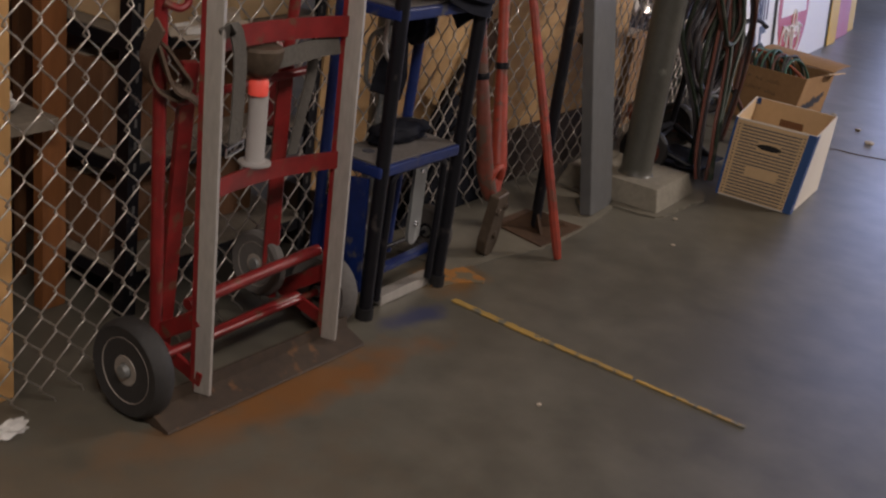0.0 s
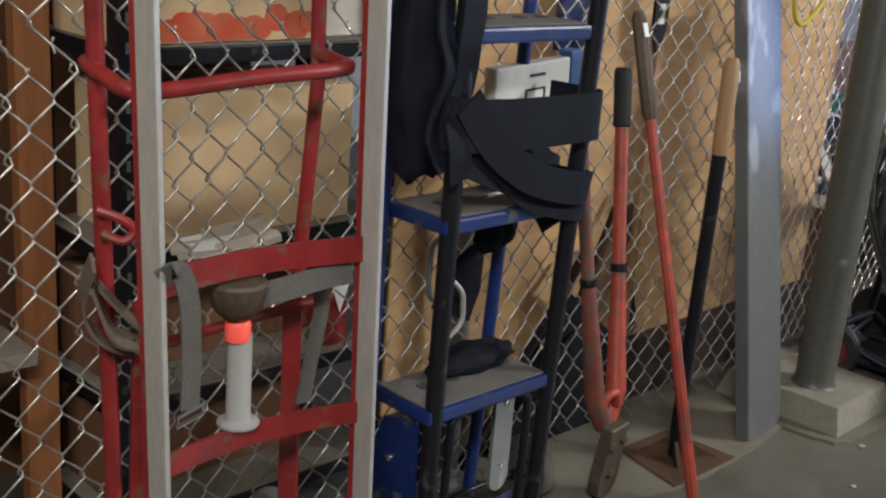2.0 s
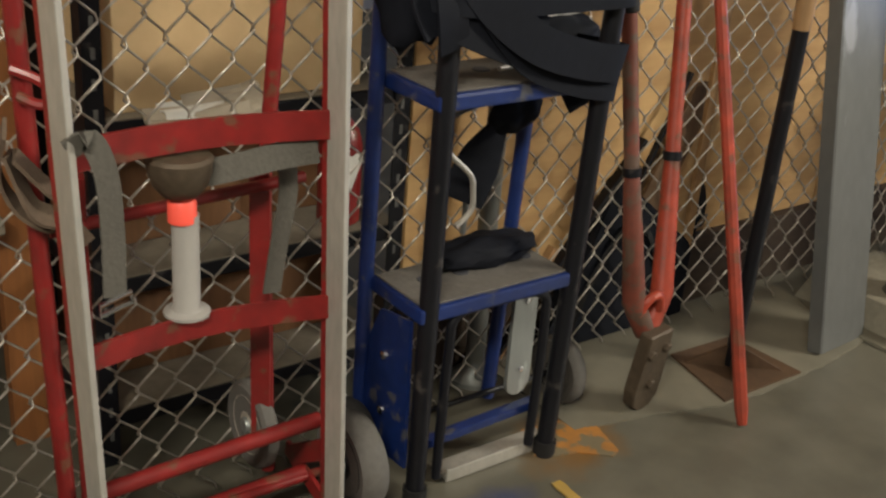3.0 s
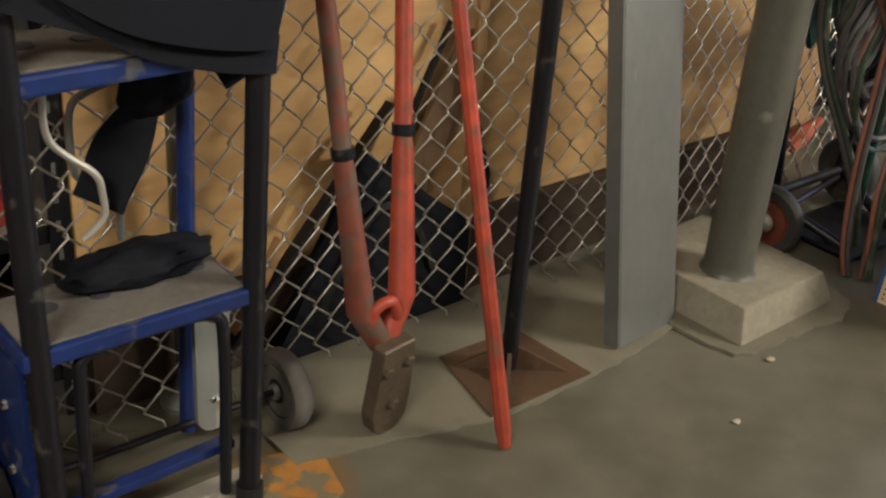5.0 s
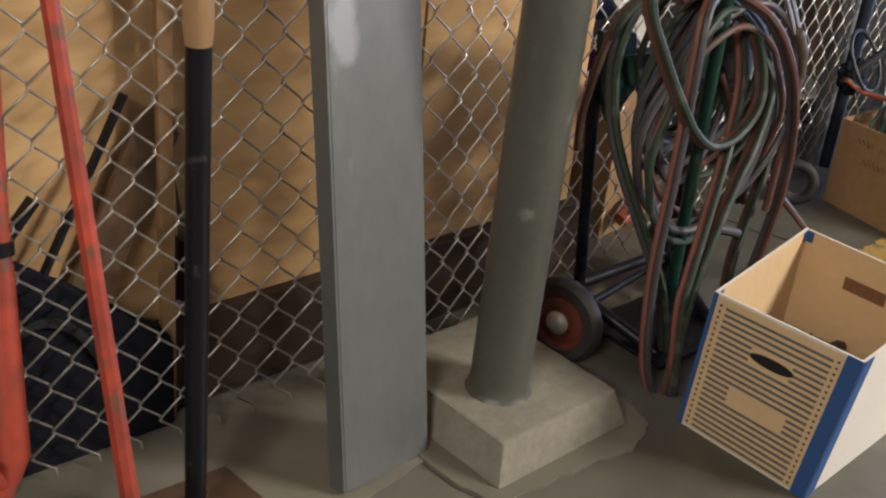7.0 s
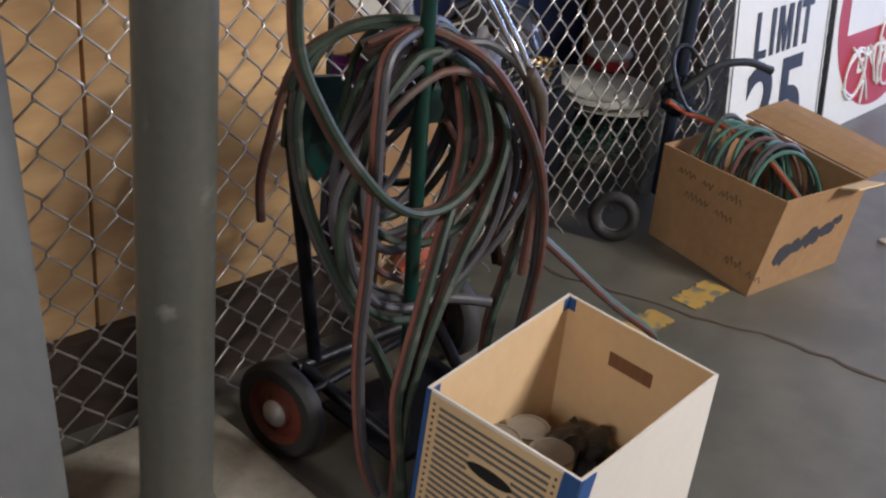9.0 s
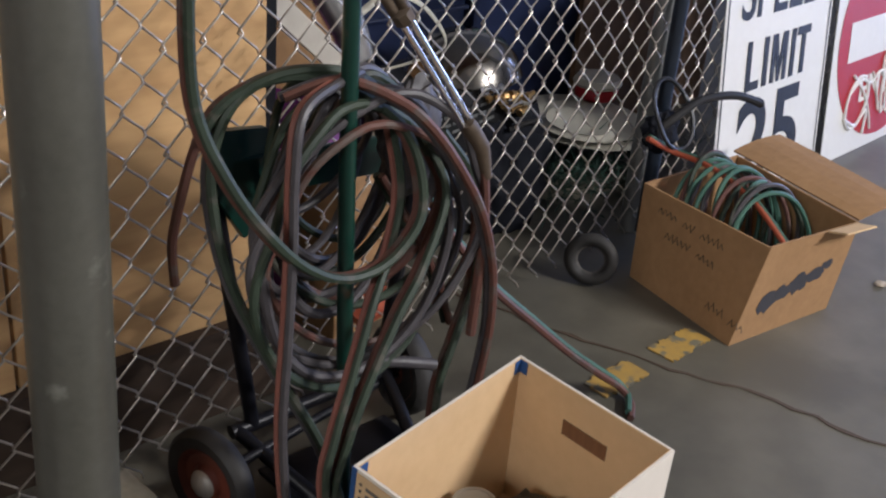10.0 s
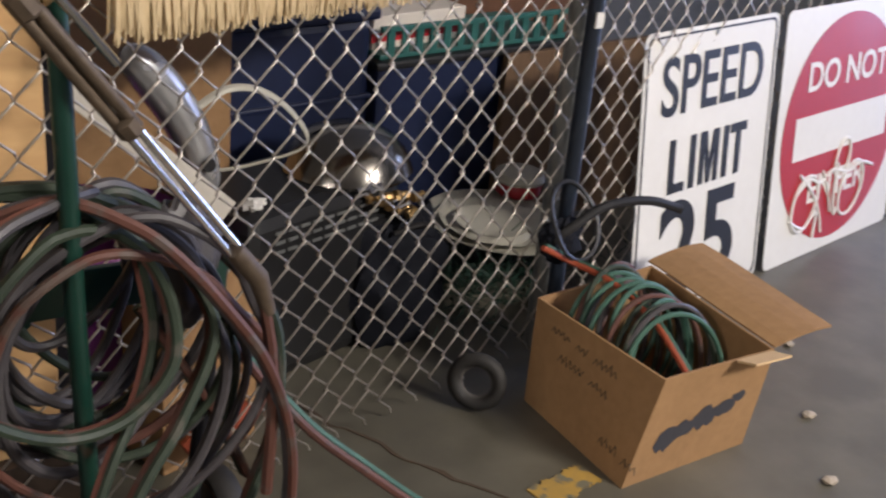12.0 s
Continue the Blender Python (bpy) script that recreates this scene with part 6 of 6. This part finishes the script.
for i in range(980):
    x = 2.285 + i * 0.99 / 980
    z1 = rug_z(x) + 0.006
    ln = 0.088 + rnd.uniform(-0.012, 0.012)
    y = rug_y(x) - 0.003 + rnd.uniform(-0.006, 0.006)
    dx = rnd.uniform(-0.008, 0.008)
    tube(b, [(x, y, z1), (x + dx * 0.5, y - 0.003, z1 - ln * 0.5), (x + dx, y - rnd.uniform(0, 0.006), z1 - ln)], [0.0022, 0.0026, 0.0014], 4)
fr = part("fringe", b, M["fringe"], rug, "long cream fringe")
fr["kind"] = "stuff"

carton("cardboard_box", (0.42, 0.3, 0.72), (2.62, 0.78, 0.0), 6, "card", "tall brown carton standing behind the fence")
tub = thing("storage_tub", (3.1, 0.85, 0), "stacked navy plastic storage tub with a lid", "tub")
b = bmesh.new()
box(b, (0.50, 0.36, 0.60), (3.0, 0.90, 0.30), 0.02)
part("tub_body", b, M["navy_plastic"], tub)
b = bmesh.new()
box(b, (0.53, 0.39, 0.03), (3.0, 0.90, 0.615), 0.01)
part("lid", b, M["navy_plastic"], tub)
for z in (0.2, 0.42):
    b = bmesh.new()
    box(b, (0.505, 0.012, 0.012), (3.0, 0.718, z), 0.004)
    part("rib", b, M["navy_plastic"], tub)
crate = thing("storage_crate", (3.6, 0.82, 0), "dark blue storage crate standing behind the fence", "crate")
b = bmesh.new()
box(b, (0.64, 0.30, 0.49), (3.58, 0.85, 0.245), 0.012)
part("crate_body", b, M["navy_plastic"], crate)
b = bmesh.new()
box(b, (0.66, 0.32, 0.02), (3.58, 0.85, 0.492), 0.006)
part("lid", b, M["dark_plastic"], crate)
tray = thing("plastic_tray", (3.58, 0.82, 0.504), "teal slotted plastic tray on top of the crate", "tray")
b = bmesh.new()
box(b, (0.62, 0.26, 0.012), (3.58, 0.84, 0.509), 0.003)
part("tray_bottom", b, M["teal"], tray)
for i in range(14):
    b = bmesh.new()
    box(b, (0.022, 0.006, 0.055), (3.30 + i * 0.043, 0.712, 0.541), 0.001)
    part("slat", b, M["teal"], tray)
b = bmesh.new()
box(b, (0.62, 0.012, 0.014), (3.58, 0.712, 0.575), 0.003)
part("rim", b, M["teal"], tray)
rb = thing("printed_box", (3.1, 0.8, 0.66), "white box with a red band lying on the tray", "box")
b = bmesh.new()
box(b, (0.30, 0.16, 0.08), Matrix.Translation((3.42, 0.84, 0.556)) @ pose(0, 0, 0, 0, 0, 4), 0.002)
part("box_body", b, M["card_white"], rb)
b = bmesh.new()
box(b, (0.301, 0.002, 0.022), Matrix.Translation((3.42, 0.759, 0.545)) @ pose(0, 0, 0, 0, 0, 4))
part("red_band", b, M["sign_red"], rb, "red printed band")

ac = thing("floor_heater", (2.85, 0.42, 0), "dark metal heater with a pierced grille and chrome top", "heater")
b = bmesh.new()
box(b, (0.42, 0.26, 0.37), Matrix.Translation((2.86, 0.46, 0.185)) @ pose(0, 0, 0, 0, 0, 10), 0.03)
part("heater_body", b, M["dark_plastic"], ac)
for i in range(9):
    for j in range(3):
        b = bmesh.new()
        box(b, (0.024, 0.004, 0.006), Matrix.Translation((2.86, 0.46, 0.16)) @ pose(0, 0, 0, 0, 0, 10) @ Matrix.Translation((-0.13 + i * 0.032, -0.131, 0.17 - j * 0.02)))
        part("grille_slot", b, M["steel"], ac)
kt = thing("steel_bowl", (2.88, 0.42, 0.34), "shiny upturned steel bowl on the heater", "bowl")
b = bmesh.new()
lathe(b, [(0.13, 0.0), (0.135, 0.006), (0.12, 0.035), (0.09, 0.062), (0.04, 0.078), (0.001, 0.08)], Matrix.Translation((3.01, 0.46, 0.365)) @ Matrix.Diagonal((1.05, 1.0, 1.25, 1)), 30)
part("bowl_shell", b, M["smoked_chrome"], kt, "", True)
blob("white_scrap", (2.715, 0.345, 0.382), (0.022, 0.015, 0.012), "label", "torn white scrap lying on the heater", "litter", 27, 0.5, floor_z=0.3705)
heap = thing("brass_scrap", (3.02, 0.36, 0.3), "heap of shiny brass fittings on the dark sack", "scrap")
rn = random.Random(3)
for i in range(30):
    a = rn.uniform(0, 6.28)
    f = rn.uniform(-1, 1)
    c = Vector((3.035 + 0.06 * f, 0.33 + rn.uniform(-0.03, 0.03), 0.335 - 0.035 * f + rn.uniform(-0.025, 0.03)))
    d = Vector((math.cos(a), 0.2, 0.5 * math.sin(a)))
    b = bmesh.new()
    tube(b, [c, c + d * 0.012, c + d * 0.013, c + d * 0.032], [0.010, 0.010, 0.006, 0.006], 8)
    part("fitting", b, M[("brass", "chrome", "brass")[i % 3]], heap, "", True)
sack = thing("dark_sack", (3.08, 0.36, 0.0), "dark sack slumped on the concrete behind the fence", "sack")
blob("sack_body", (3.08, 0.36, 0.13), (0.13, 0.07, 0.17), "black_strap", "", "sack", 17, 0.3, sack, floor_z=0.0)
b = bmesh.new()
tube(b, smooth_line([(3.03, 0.31, 0.27), (3.08, 0.295, 0.285), (3.13, 0.31, 0.27)], 5), 0.006, 8)
part("tie", b, M["grip"], sack, "dark twisted tie", True)
dish = thing("dish_stack", (3.52, 0.52, 0.05), "stack of pale glazed dishes behind the fence", "dishes")
for i in range(3):
    b = bmesh.new()
    z0 = 0.125 + 0.014 * i
    lathe(b, [(0.08, 0.0), (0.10, 0.002), (0.185 - 0.05 * i, 0.014), (0.19 - 0.05 * i, 0.017), (0.10 - 0.03 * i, 0.007), (0.001, 0.006)], Matrix.Translation((3.515 - 0.035 * i, 0.50 - 0.02 * i, z0 - 0.012)) @ pose(0, 0, 0, 3, 2), 36)
    part("dish", b, M["pale_dish"], dish, "", True)
jar = thing("glass_jar", (3.62, 0.56, 0.16), "squat pale jar with a red band on the dishes", "jar")
b = bmesh.new()
lathe(b, [(0.05, 0.0), (0.06, 0.008), (0.062, 0.03), (0.055, 0.04)], Matrix.Translation((3.665, 0.60, 0.138)), 26)
part("jar_body", b, M["sign_red"], jar, "red banded glass", True)
b = bmesh.new()
lathe(b, [(0.066, 0.0), (0.07, 0.008), (0.06, 0.022), (0.001, 0.026)], Matrix.Translation((3.665, 0.60, 0.178)), 26)
part("lid", b, M["pale_dish"], jar, "", True)
b = bmesh.new()
rn = random.Random(9)
for i in range(900):
    c = Vector((3.42 + rn.gauss(0, 0.17), 0.46 + rn.gauss(0, 0.09), 0.0))
    c.z = abs(rn.gauss(0, 0.035)) + 0.012
    d = Vector((rn.uniform(-1, 1), rn.uniform(-1, 1), rn.uniform(-0.2, 1))).normalized() * rn.uniform(0.03, 0.06)
    tube(b, [c, c + d], [0.0022, 0.0006], 3)
solo("tinsel_garland", b, M["garland"], "heap of dark green tinsel garland on the concrete", "garland", kind="stuff")
# white appliance, purple tub and trim by the plywood's end
vac = thing("silvery_casing", (2.5, 0.3, 0.3), "rounded silvery casing with a dark hole", "casing")
b = bmesh.new()
tube(b, smooth_line([(2.44, 0.30, 0.70), (2.48, 0.30, 0.68), (2.55, 0.30, 0.58), (2.60, 0.30, 0.45)], 5), [0.012, 0.02, 0.026, 0.03, 0.032, 0.034, 0.036, 0.037, 0.037, 0.037, 0.036, 0.035, 0.033, 0.03, 0.026, 0.016], 16)
part("casing_shell", b, M["foil"], vac, "", True)
b = bmesh.new()
lathe(b, [(0.013, 0), (0.012, 0.003)], Matrix.Translation((2.578, 0.264, 0.51)) @ pose(0, 0, 0, 90), 16)
part("hole", b, M["sign_black"], vac)
leaning_bar("white_trim", (2.60, 0.24, 0.43), (2.30, 0.24, 0.71), 0.012, 0.042, "white_plastic", "pale plastic trim strip leaning behind the fence", "trim strip")
b = bmesh.new()
lathe(b, [(0.13, 0.0), (0.16, 0.36), (0.17, 0.37), (0.165, 0.38), (0.12, 0.02)], Matrix.Translation((2.44, 0.42, 0.0)), 28)
solo("purple_bucket", b, M["purple"], "purple plastic bucket behind the fence", "bucket", smooth=True)
panel("brown_board", 3.64, 4.26, 0.0, 0.49, 0.676, 0.018, "brown_board", "stained brown board standing against the crate")
panel("dark_board", 2.25, 2.287, 0.0, 1.6, 0.16, 0.03, "black", "narrow dark board standing beside the plywood", "board")
b = bmesh.new()
tube(b, smooth_line([(2.56, 0.29, 0.60), (2.62, 0.29, 0.63), (2.68, 0.29, 0.625), (2.737, 0.29, 0.592), (2.79, 0.29, 0.53), (2.78, 0.29, 0.50), (2.72, 0.29, 0.49), (2.64, 0.29, 0.485), (2.57, 0.29, 0.49)], 5), 0.007, 8, flat=0.4)
solo("pale_hoop", b, M["pale_dish"], "bent pale plastic strip behind the fence", "strip", smooth=True)
b = bmesh.new()
tube(b, [(2.46, 0.12, 0.055), (2.50, 0.12, 0.075), (2.58, 0.12, 0.11)], [0.02, 0.028, 0.012], 8)
solo("orange_plug", b, M["hose_orange"], "orange plastic plug lying behind the fence", "plug", smooth=True)
carton("cardboard_box", (0.20, 0.12, 0.36), (2.52, 0.22, 0.0), 8, "card", "small pale carton standing behind the fence")
